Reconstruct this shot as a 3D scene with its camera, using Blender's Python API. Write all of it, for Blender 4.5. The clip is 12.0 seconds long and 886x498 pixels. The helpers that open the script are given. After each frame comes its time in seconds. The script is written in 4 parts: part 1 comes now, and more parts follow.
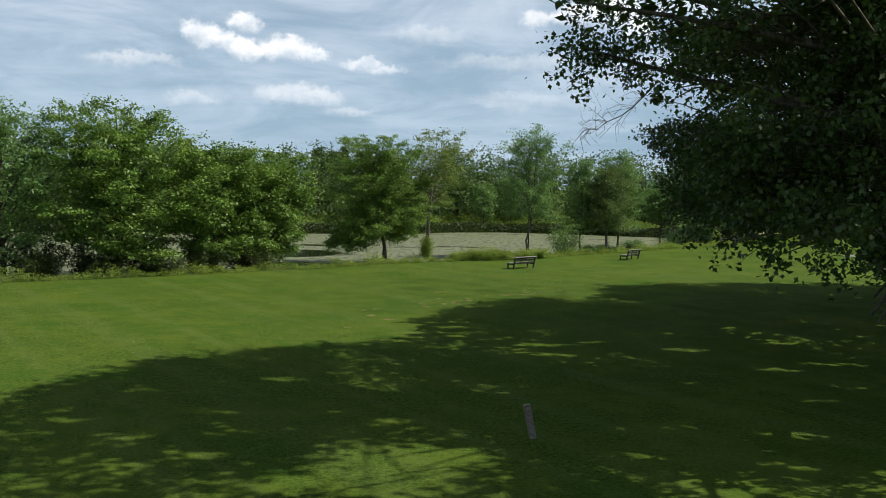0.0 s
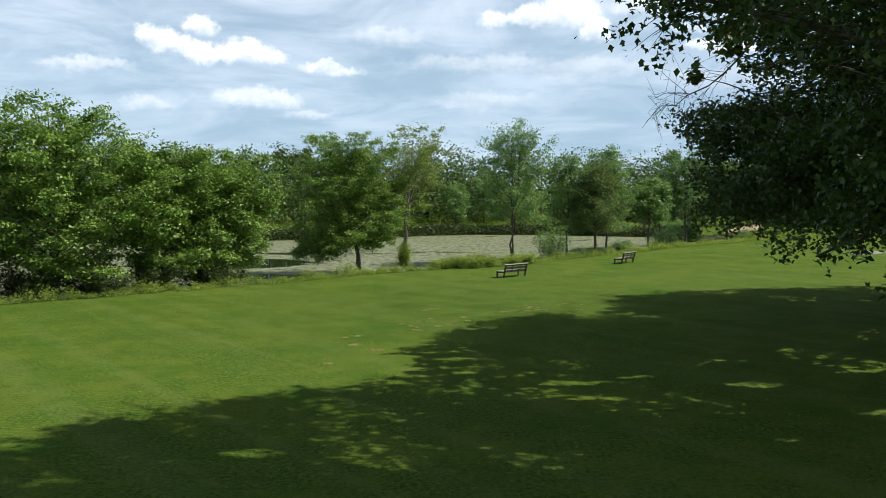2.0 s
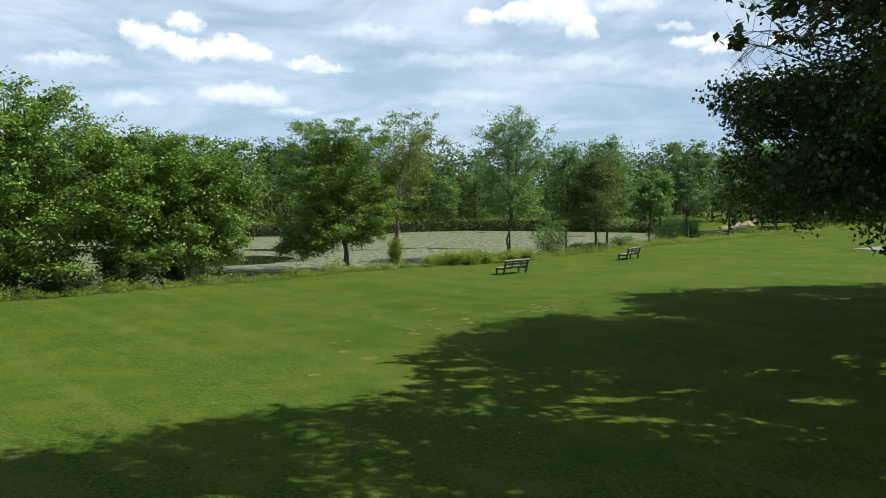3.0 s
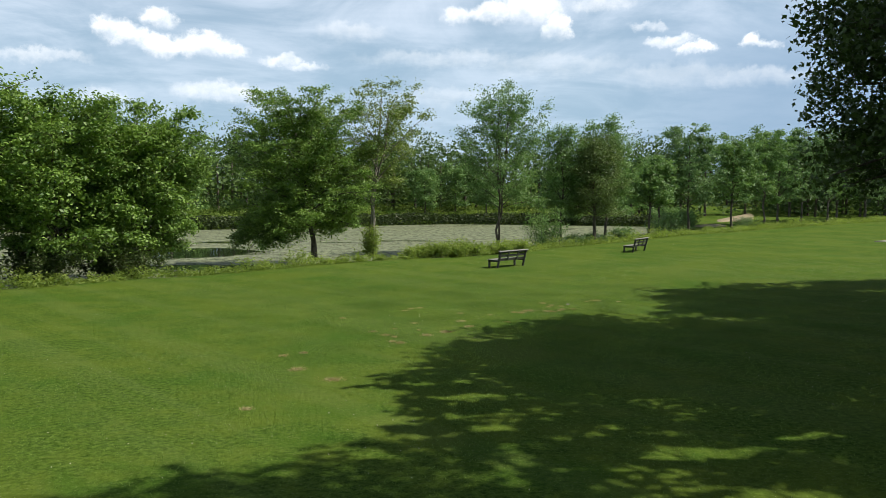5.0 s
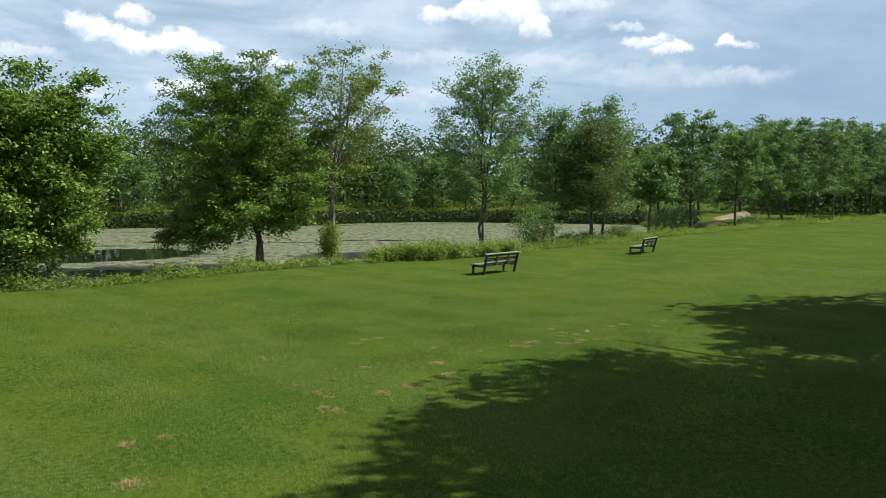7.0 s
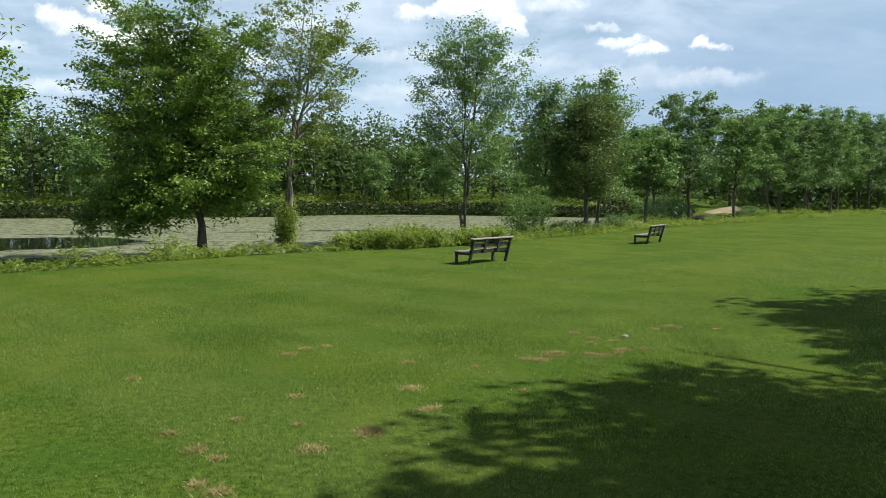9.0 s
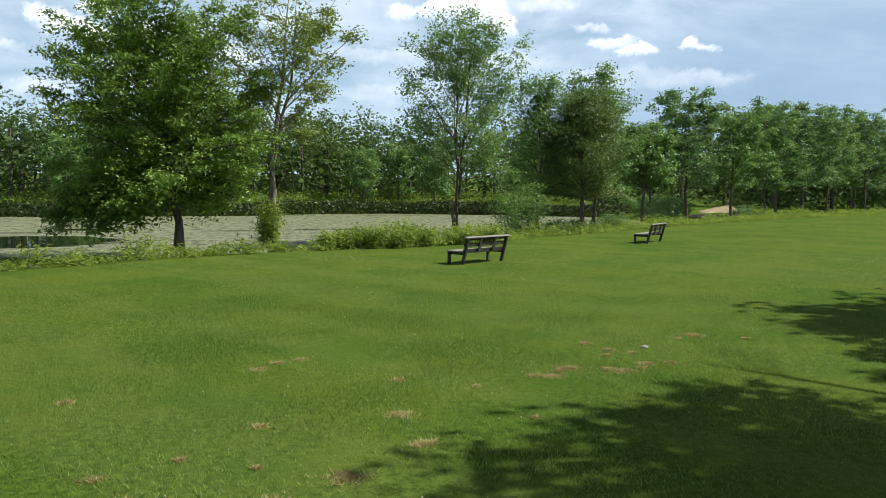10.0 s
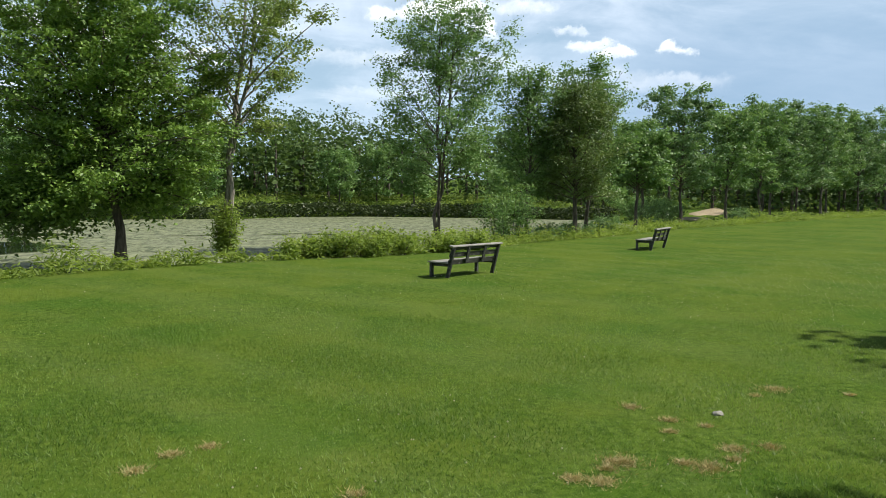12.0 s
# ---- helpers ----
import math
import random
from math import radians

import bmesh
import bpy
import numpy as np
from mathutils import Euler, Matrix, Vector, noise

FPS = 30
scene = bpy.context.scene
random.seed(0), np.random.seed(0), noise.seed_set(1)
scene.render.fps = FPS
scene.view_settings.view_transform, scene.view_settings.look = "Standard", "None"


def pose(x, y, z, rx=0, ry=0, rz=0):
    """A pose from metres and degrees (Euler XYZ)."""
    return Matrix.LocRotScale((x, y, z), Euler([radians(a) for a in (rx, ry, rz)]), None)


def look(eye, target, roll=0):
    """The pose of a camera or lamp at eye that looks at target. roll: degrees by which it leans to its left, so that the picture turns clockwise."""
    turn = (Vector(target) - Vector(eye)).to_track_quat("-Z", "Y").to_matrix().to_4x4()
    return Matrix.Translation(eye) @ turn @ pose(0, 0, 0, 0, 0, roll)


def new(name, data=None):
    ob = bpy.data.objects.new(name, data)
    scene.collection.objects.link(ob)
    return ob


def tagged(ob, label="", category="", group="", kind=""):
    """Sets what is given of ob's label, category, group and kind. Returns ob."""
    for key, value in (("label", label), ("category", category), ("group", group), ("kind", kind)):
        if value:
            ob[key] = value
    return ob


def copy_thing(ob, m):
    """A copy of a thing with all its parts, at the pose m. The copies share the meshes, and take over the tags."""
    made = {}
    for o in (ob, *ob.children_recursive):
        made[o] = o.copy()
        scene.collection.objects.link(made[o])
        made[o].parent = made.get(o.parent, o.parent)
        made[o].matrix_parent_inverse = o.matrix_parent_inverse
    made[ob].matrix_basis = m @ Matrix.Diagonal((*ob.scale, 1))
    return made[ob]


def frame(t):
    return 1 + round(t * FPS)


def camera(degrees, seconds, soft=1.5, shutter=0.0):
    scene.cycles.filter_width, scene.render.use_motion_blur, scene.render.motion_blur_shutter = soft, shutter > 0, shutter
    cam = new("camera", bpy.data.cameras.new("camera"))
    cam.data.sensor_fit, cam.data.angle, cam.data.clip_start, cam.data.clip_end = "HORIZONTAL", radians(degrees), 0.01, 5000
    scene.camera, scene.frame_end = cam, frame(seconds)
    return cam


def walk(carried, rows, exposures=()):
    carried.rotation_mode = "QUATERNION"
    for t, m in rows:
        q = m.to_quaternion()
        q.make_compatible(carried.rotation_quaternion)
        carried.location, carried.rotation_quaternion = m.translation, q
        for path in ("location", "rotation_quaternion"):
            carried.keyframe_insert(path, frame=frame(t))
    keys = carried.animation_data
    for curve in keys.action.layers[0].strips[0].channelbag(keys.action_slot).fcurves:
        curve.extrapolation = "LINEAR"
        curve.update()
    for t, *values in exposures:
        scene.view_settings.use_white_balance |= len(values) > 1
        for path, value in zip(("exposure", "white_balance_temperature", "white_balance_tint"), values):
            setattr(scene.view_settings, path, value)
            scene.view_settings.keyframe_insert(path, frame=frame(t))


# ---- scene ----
cam = camera(56.5, 12.0, soft=0.85)
PATH = [
    (0, (0.631, -2.41, 5.427), (0.6, -0.415, 5.295), 0.8),
    (0.5, (0.25, -0.936, 5.577), (0.24, 1.059, 5.437), -1.5),
    (1, (-0.36, 0.565, 5.563), (-0.335, 2.56, 5.423), -2.3),
    (1.5, (-0.538, 2.045, 5.576), (-0.496, 4.04, 5.438), -2.0),
    (2, (-0.71, 3.791, 5.476), (-0.652, 5.786, 5.347), -0.3),
    (2.5, (-0.932, 5.706, 5.386), (-0.859, 7.7, 5.254), -0.1),
    (3, (-1.109, 7.771, 5.054), (-1.019, 9.765, 4.919), -0.3),
    (5, (-1.191, 15.325, 4.021), (-1.042, 17.315, 3.882), -0.1),
    (5.5, (-1.03, 17.203, 4.027), (-0.867, 19.192, 3.881), 0.2),
    (6, (-0.818, 19.457, 4.045), (-0.64, 21.444, 3.903), 0.2),
    (6.5, (-0.568, 21.689, 3.645), (-0.378, 23.675, 3.504), 0.1),
    (7, (-0.316, 23.834, 3.573), (-0.114, 25.818, 3.431), 0.0),
    (9, (0.284, 30.036, 2.599), (0.544, 32.014, 2.454), 0.4),
    (9.5, (0.351, 30.92, 2.436), (0.621, 32.896, 2.291), 0.5),
    (10, (0.462, 31.859, 2.442), (0.746, 33.834, 2.297), 0.5),
    (10.5, (0.609, 32.876, 2.441), (0.905, 34.849, 2.299), 0.5),
    (11, (0.784, 34.004, 2.418), (1.091, 35.975, 2.279), 0.5),
    (11.5, (0.922, 35.012, 2.384), (1.241, 36.982, 2.246), 0.4),
    (12, (0.998, 35.859, 2.38), (1.33, 37.827, 2.241), 0.5),
]
walk(cam, [(t, look(eye, target, roll)) for t, eye, target, roll in PATH],
     [(0, -0.16), (0.5, 0.1), (1, 0.14), (1.5, 0.15), (3, 0.14), (5.5, 0.06), (7, 0.07), (9.5, 0.2), (12, 0.25)])

# ---- world, sun ----
SUN_EL, SUN_AZ = radians(48), radians(95)      # azimuth clockwise from +y
sun = new("sun", bpy.data.lights.new("sun", "SUN"))
sun.data.energy, sun.data.angle, sun.data.color = 5.0, radians(0.53), (1.0, 0.935, 0.84)
to_sun = Vector((math.sin(SUN_AZ) * math.cos(SUN_EL), math.cos(SUN_AZ) * math.cos(SUN_EL), math.sin(SUN_EL)))
sun.rotation_euler = to_sun.to_track_quat("Z", "Y").to_euler()
sun.location = (40, 0, 60)


class Nodes:
    """Short spelling for node trees."""

    def __init__(self, tree):
        self.tree = tree
        tree.nodes.clear()

    def add(self, kind, **values):
        node = self.tree.nodes.new(kind)
        for key, value in values.items():
            self.put(node.inputs[key.replace("_", " ")], value)
        return node

    def put(self, socket, value):
        if isinstance(value, bpy.types.NodeSocket):
            self.tree.links.new(value, socket)
        else:
            socket.default_value = value

    def math(self, op, a, b=0.0, c=0.0, clamp=False):
        node = self.tree.nodes.new("ShaderNodeMath")
        node.operation, node.use_clamp = op, clamp
        for socket, value in zip(node.inputs, (a, b, c)):
            self.put(socket, value)
        return node.outputs[0]

    def vmath(self, op, a, b=(0, 0, 0)):
        node = self.tree.nodes.new("ShaderNodeVectorMath")
        node.operation = op
        self.put(node.inputs[0], a)
        self.put(node.inputs[1], b)
        return node.outputs[0]

    def mix(self, fac, a, b, blend="MIX"):
        node = self.tree.nodes.new("ShaderNodeMix")
        node.data_type, node.blend_type = "RGBA", blend
        for i, value in ((0, fac), (6, a), (7, b)):
            if i and not isinstance(value, bpy.types.NodeSocket):
                value = (*value[:3], 1)
            self.put(node.inputs[i], value)
        return node.outputs[2]

    def ramp(self, fac, low, high):
        node = self.tree.nodes.new("ShaderNodeMapRange")
        node.interpolation_type = "SMOOTHSTEP"
        for i, value in ((0, fac), (1, low), (2, high)):
            self.put(node.inputs[i], value)
        return node.outputs[0]

    def noise(self, vector, scale, detail=3.0, rough=0.55, out=0, distortion=0.0):
        node = self.tree.nodes.new("ShaderNodeTexNoise")
        for key, value in (("Vector", vector), ("Scale", scale), ("Detail", detail), ("Roughness", rough), ("Distortion", distortion)):
            self.put(node.inputs[key], value)
        return node.outputs[out]


def build_world():
    """Clear sky behind broken cloud: a grey-blue layer and some bright cumulus heads."""
    world = bpy.data.worlds.new("world")
    world.use_nodes = True
    scene.world = world
    n = Nodes(world.node_tree)
    sky = n.add("ShaderNodeTexSky")
    sky.sky_type, sky.sun_disc, sky.sun_elevation, sky.sun_rotation = "NISHITA", False, SUN_EL, SUN_AZ
    way = n.add("ShaderNodeTexCoord").outputs["Generated"]
    split = n.add("ShaderNodeSeparateXYZ", Vector=way)
    x, y, z = split.outputs
    azimuth = n.math("MULTIPLY", n.math("ARCTAN2", x, y), 57.2958)
    height = n.math("MULTIPLY", n.math("ARCSINE", z), 57.2958)
    flat = n.math("ADD", n.math("MAXIMUM", z, 0.0), 0.16)
    plane = n.add("ShaderNodeCombineXYZ", X=n.math("DIVIDE", x, flat), Y=n.math("DIVIDE", y, flat)).outputs[0]
    layer = n.noise(plane, 1.7, 8.0, 0.6, distortion=0.6)
    streak = n.noise(n.vmath("MULTIPLY", plane, (0.7, 2.4, 1)), 1.6, 6.0, 0.6)
    cover = n.ramp(n.math("ADD", n.math("MULTIPLY", layer, 0.75), n.math("MULTIPLY", streak, 0.25)), 0.35, 0.66)
    # cloud layer: slate blue where thick, pale grey where thin
    grey = n.mix(cover, (2.8, 3.8, 4.9), (7.2, 7.8, 8.8))
    base = n.mix(0.16, grey, sky.outputs[0])
    lift = n.ramp(height, 3.0, 20.0)
    base = n.mix(lift, n.mix(0.62, base, (3.0, 4.45, 5.75)), base)
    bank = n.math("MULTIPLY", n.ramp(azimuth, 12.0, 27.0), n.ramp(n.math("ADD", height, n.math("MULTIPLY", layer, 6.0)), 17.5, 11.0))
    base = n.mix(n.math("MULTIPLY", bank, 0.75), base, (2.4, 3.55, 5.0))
    # cumulus heads as noisy ellipses: azimuth, elevation, half width, half height, strength
    coords = n.add("ShaderNodeCombineXYZ", X=azimuth, Y=height).outputs[0]
    warp = n.vmath("SUBTRACT", n.noise(coords, 0.65, 8.0, 0.62, out=1), (0.5, 0.5, 0.5))
    bent = n.vmath("ADD", coords, n.vmath("MULTIPLY", warp, (3.0, 2.0, 0)))
    heads = None
    for az, el, wide, high, power in CUMULUS:
        spot = n.vmath("DIVIDE", n.vmath("SUBTRACT", bent, (az, el, 0)), (wide, high, 1))
        far = n.add("ShaderNodeVectorMath")
        far.operation = "LENGTH"
        n.put(far.inputs[0], spot)
        high_part = n.add("ShaderNodeSeparateXYZ", Vector=spot).outputs[1]
        blob = n.math("MULTIPLY", n.ramp(far.outputs["Value"], 1.16, 0.52), n.math("MULTIPLY", n.ramp(high_part, -1.1, 0.5), power))
        heads = blob if heads is None else n.math("MAXIMUM", heads, blob)
    other = n.math("MULTIPLY", n.ramp(n.noise(plane, 2.1, 8.0, 0.6), 0.60, 0.72), n.ramp(height, 16.0, 24.0))
    heads = n.math("MAXIMUM", heads, other)
    shade = n.noise(coords, 0.9, 4.0, 0.6)
    white = n.mix(n.ramp(shade, 0.3, 0.65), (7.8, 8.3, 8.9), (10.2, 10.2, 10.2))
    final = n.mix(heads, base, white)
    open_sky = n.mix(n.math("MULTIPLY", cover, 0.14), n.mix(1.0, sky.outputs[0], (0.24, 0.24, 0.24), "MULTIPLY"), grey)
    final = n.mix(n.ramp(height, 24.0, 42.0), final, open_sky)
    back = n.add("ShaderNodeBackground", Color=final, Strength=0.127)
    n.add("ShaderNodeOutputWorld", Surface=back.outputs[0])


# azimuth, elevation, half width, half height (degrees), strength
CUMULUS = [(-17.3, 10.2, 1.4, 1.0, 1.0), (-16.1, 9.7, 1.6, 0.8, 1.0), (-14.2, 9.35, 1.8, 0.75, 1.0), (-11.6, 9.5, 2.0, 0.95, 1.0), (-9.9, 9.2, 1.5, 0.6, 0.85), (-14.4, 10.9, 1.4, 0.8, 0.9),
           (-6.6, 8.7, 1.3, 0.5, 0.6), (-5.2, 8.3, 1.5, 0.45, 0.6), (-11.4, 6.6, 2.5, 0.8, 0.5), (-9.6, 6.4, 1.9, 0.7, 0.5), (-7.3, 5.7, 1.9, 0.4, 0.3), (-17.5, 6.0, 2.0, 0.6, 0.3),
           (5.6, 11.8, 1.4, 0.6, 0.7), (7.6, 11.9, 1.7, 0.9, 0.9), (10.3, 12.1, 2.3, 1.3, 1.0), (11.9, 11.0, 1.0, 1.1, 0.9), (15.0, 12.4, 2.4, 0.7, 0.5), (18.2, 10.8, 1.3, 0.4, 0.4),
           (19.6, 9.7, 1.4, 0.5, 0.65), (21.1, 9.15, 1.6, 0.5, 0.95), (24.5, 9.4, 1.0, 0.6, 1.0), (25.3, 9.2, 1.1, 0.35, 0.6), (20.0, 7.4, 5.0, 1.0, 0.22), (25.0, 7.2, 3.6, 0.8, 0.3),
           (12.0, 8.4, 5.0, 0.9, 0.22), (4.0, 8.9, 6.0, 0.7, 0.25), (4.5, 6.4, 4.0, 0.8, 0.2), (-21.5, 8.3, 3.0, 0.5, 0.4), (-2.0, 10.6, 2.6, 0.8, 0.3)]
build_world()


# ---- materials ----
def material(name):
    mat = bpy.data.materials.new(name)
    mat.use_nodes = True
    return mat, Nodes(mat.node_tree)


def place_of(n):
    return n.add("ShaderNodeNewGeometry").outputs["Position"]


def leaf_material(name, dark, light, glow=0.35, old=None, rough=0.5, patch=0.5):
    """Leaves: colour differs leaf by leaf and bough by bough; light comes through them."""
    mat, n = material(name)
    island = n.add("ShaderNodeNewGeometry").outputs["Random Per Island"]
    bough = n.ramp(n.noise(place_of(n), patch, 2.0), 0.32, 0.68)
    fac = n.math("ADD", n.math("MULTIPLY", island, 0.6), n.math("MULTIPLY", bough, 0.4))
    colour = n.mix(fac, dark, light)
    if old:
        colour = n.mix(n.ramp(island, 0.93, 0.97), colour, old)
    body = n.add("ShaderNodeBsdfPrincipled", Base_Color=colour, Roughness=rough)
    n.put(body.inputs["Specular IOR Level"], 0.38)
    thin = n.add("ShaderNodeBsdfTranslucent", Color=n.mix(0.5, colour, n.mix(1.0, colour, (1.5, 1.55, 0.5), "MULTIPLY")))
    both = n.add("ShaderNodeMixShader", Fac=glow)
    n.put(both.inputs[1], body.outputs[0])
    n.put(both.inputs[2], thin.outputs[0])
    n.add("ShaderNodeOutputMaterial", Surface=both.outputs[0])
    return mat


def bark_material(name, dark, light, scale=9.0):
    mat, n = material(name)
    p = place_of(n)
    grain = n.noise(n.vmath("MULTIPLY", p, (1, 1, 0.18)), scale, 6.0, 0.65)
    stain = n.noise(p, 1.6, 3.0)
    colour = n.mix(n.ramp(grain, 0.35, 0.68), dark, light)
    colour = n.mix(n.math("MULTIPLY", n.ramp(stain, 0.55, 0.75), 0.5), colour, (0.10, 0.11, 0.07))
    bump = n.add("ShaderNodeBump", Strength=0.7, Distance=0.03, Height=grain)
    body = n.add("ShaderNodeBsdfPrincipled", Base_Color=colour, Roughness=0.9, Normal=bump.outputs[0])
    n.add("ShaderNodeOutputMaterial", Surface=body.outputs[0])
    return mat


def wood_material(name, dark, light):
    """Old weathered boards: grain, grey stains, worn pale spots."""
    mat, n = material(name)
    p = n.add("ShaderNodeTexCoord").outputs["Object"]
    grain = n.noise(n.vmath("MULTIPLY", p, (2.5, 26, 26)), 2.0, 5.0, 0.6)
    wear = n.noise(p, 7.0, 5.0, 0.65)
    colour = n.mix(n.ramp(grain, 0.3, 0.7), dark, light)
    colour = n.mix(n.math("MULTIPLY", n.ramp(wear, 0.56, 0.72), 0.6), colour, (0.34, 0.33, 0.30))
    tint = n.add("ShaderNodeObjectInfo").outputs["Random"]
    colour = n.mix(n.math("MULTIPLY", tint, 0.25), colour, (0.05, 0.05, 0.05))
    bump = n.add("ShaderNodeBump", Strength=0.5, Distance=0.004, Height=grain)
    body = n.add("ShaderNodeBsdfPrincipled", Base_Color=colour, Roughness=0.72, Normal=bump.outputs[0])
    n.add("ShaderNodeOutputMaterial", Surface=body.outputs[0])
    return mat


def lawn_material():
    """Mown grass: blade grain, tufts, wide tone patches, faint mowing lanes; meadow and sand farther off."""
    mat, n = material("lawn_grass")
    p = place_of(n)
    fine = n.noise(n.vmath("MULTIPLY", p, (1, 1, 0)), 46.0, 4.0, 0.75)
    tuft = n.noise(p, 9.0, 5.0, 0.68)
    wide = n.math("ADD", n.math("MULTIPLY", n.noise(p, 0.22, 4.0, 0.55), 0.55), n.math("MULTIPLY", n.noise(p, 1.1, 4.0, 0.6), 0.45))
    turned = n.add("ShaderNodeVectorRotate", Vector=p, Axis=(0, 0, 1), Angle=radians(52)).outputs[0]
    lanes = n.noise(n.vmath("MULTIPLY", turned, (0.02, 1, 0)), 0.9, 2.0)
    fac = n.math("ADD", n.math("MULTIPLY", fine, 0.45), n.math("MULTIPLY", tuft, 0.55))
    colour = n.mix(n.ramp(fac, 0.36, 0.65), (0.014, 0.044, 0.003), (0.118, 0.190, 0.028))
    colour = n.mix(n.math("MULTIPLY", n.ramp(wide, 0.42, 0.60), 0.56), colour, (0.112, 0.154, 0.020))
    colour = n.mix(n.math("MULTIPLY", n.ramp(lanes, 0.45, 0.62), 0.16), colour, (0.150, 0.196, 0.062))
    lush = n.ramp(n.noise(n.vmath("ADD", p, (31, 7, 0)), 0.34, 4.0, 0.6), 0.50, 0.66)
    colour = n.mix(n.math("MULTIPLY", lush, 0.42), colour, (0.036, 0.104, 0.010))
    dry = n.ramp(n.noise(p, 0.85, 5.0, 0.62), 0.66, 0.78)
    colour = n.mix(n.math("MULTIPLY", dry, 0.3), colour, (0.148, 0.130, 0.052))
    speck = n.ramp(n.noise(n.vmath("MULTIPLY", p, (1, 1, 0)), 17.0, 4.0, 0.8), 0.56, 0.66)
    colour = n.mix(n.math("MULTIPLY", speck, 0.56), colour, (0.215, 0.266, 0.092))
    tips = n.ramp(n.noise(n.vmath("MULTIPLY", p, (1, 1, 0)), 55.0, 3.0, 0.75), 0.60, 0.70)
    colour = n.mix(n.math("MULTIPLY", tips, 0.5), colour, (0.205, 0.262, 0.090))
    bump = n.add("ShaderNodeBump", Strength=0.6, Distance=0.04, Height=fac)
    body = n.add("ShaderNodeBsdfPrincipled", Base_Color=colour, Roughness=1.0, Normal=bump.outputs[0])
    n.put(body.inputs["Specular IOR Level"], 0.03)
    n.add("ShaderNodeOutputMaterial", Surface=body.outputs[0])
    return mat


POOL = (-18.5, 78.0)


def water_material():
    """Pond under a floating mat of algae, with lanes and pools of open dark water."""
    mat, n = material("pond_water")
    p = n.vmath("MULTIPLY", place_of(n), (1, 1, 0))
    speck = n.noise(p, 6.0, 5.0, 0.7)
    drift = n.noise(n.vmath("MULTIPLY", p, (0.35, 1.0, 0)), 0.35, 5.0, 0.6)
    pool = n.noise(n.vmath("MULTIPLY", p, (0.5, 1.2, 0)), 0.085, 4.0, 0.55)
    tuft = n.noise(n.vmath("MULTIPLY", p, (1.5, 0.55, 0)), 1.3, 5.0, 0.68)
    speck = n.math("ADD", n.math("MULTIPLY", speck, 0.45), n.math("MULTIPLY", tuft, 0.55))
    algae = n.mix(n.ramp(speck, 0.42, 0.57), (0.045, 0.062, 0.026), (0.260, 0.290, 0.165))
    algae = n.mix(n.math("MULTIPLY", n.ramp(drift, 0.4, 0.65), 0.5), algae, (0.20, 0.215, 0.145))
    near = n.add("ShaderNodeVectorMath")
    near.operation = "LENGTH"
    n.put(near.inputs[0], n.vmath("MULTIPLY", n.vmath("SUBTRACT", p, (POOL[0], POOL[1], 0)), (0.105, 0.17, 0)))
    hole = n.ramp(n.math("ADD", near.outputs["Value"], n.math("MULTIPLY", drift, 0.8)), 1.35, 1.25)
    clear = n.math("MAXIMUM", hole, n.math("MAXIMUM", n.ramp(pool, 0.62, 0.65), n.math("MULTIPLY", n.ramp(drift, 0.60, 0.66), n.ramp(speck, 0.42, 0.58))))
    mats = n.add("ShaderNodeBsdfPrincipled", Base_Color=algae, Roughness=0.7)
    n.put(mats.inputs["Specular IOR Level"], 0.12)
    bump = n.add("ShaderNodeBump", Strength=0.5, Distance=0.03, Height=n.math("ADD", speck, drift))
    n.put(mats.inputs["Normal"], bump.outputs[0])
    ripple = n.add("ShaderNodeBump", Strength=0.03, Distance=0.02, Height=n.noise(n.vmath("MULTIPLY", p, (0.5, 1, 0)), 3.0, 3.0))
    wet = n.add("ShaderNodeBsdfPrincipled", Base_Color=(0.012, 0.016, 0.009, 1), Roughness=0.05, Normal=ripple.outputs[0])
    both = n.add("ShaderNodeMixShader", Fac=clear)
    n.put(both.inputs[1], mats.outputs[0])
    n.put(both.inputs[2], wet.outputs[0])
    n.add("ShaderNodeOutputMaterial", Surface=both.outputs[0])
    return mat


def sand_material():
    mat, n = material("bare_sand")
    p = place_of(n)
    grain = n.noise(p, 2.2, 6.0, 0.65)
    colour = n.mix(n.ramp(grain, 0.3, 0.7), (0.24, 0.19, 0.105), (0.37, 0.31, 0.20))
    bump = n.add("ShaderNodeBump", Strength=0.6, Distance=0.08, Height=grain)
    body = n.add("ShaderNodeBsdfPrincipled", Base_Color=colour, Roughness=0.95, Normal=bump.outputs[0])
    n.add("ShaderNodeOutputMaterial", Surface=body.outputs[0])
    return mat


def concrete_material():
    mat, n = material("old_concrete")
    p = place_of(n)
    stain = n.noise(p, 1.4, 5.0, 0.65)
    colour = n.mix(n.ramp(stain, 0.3, 0.7), (0.18, 0.175, 0.15), (0.30, 0.29, 0.26))
    body = n.add("ShaderNodeBsdfPrincipled", Base_Color=colour, Roughness=0.9)
    n.add("ShaderNodeOutputMaterial", Surface=body.outputs[0])
    return mat


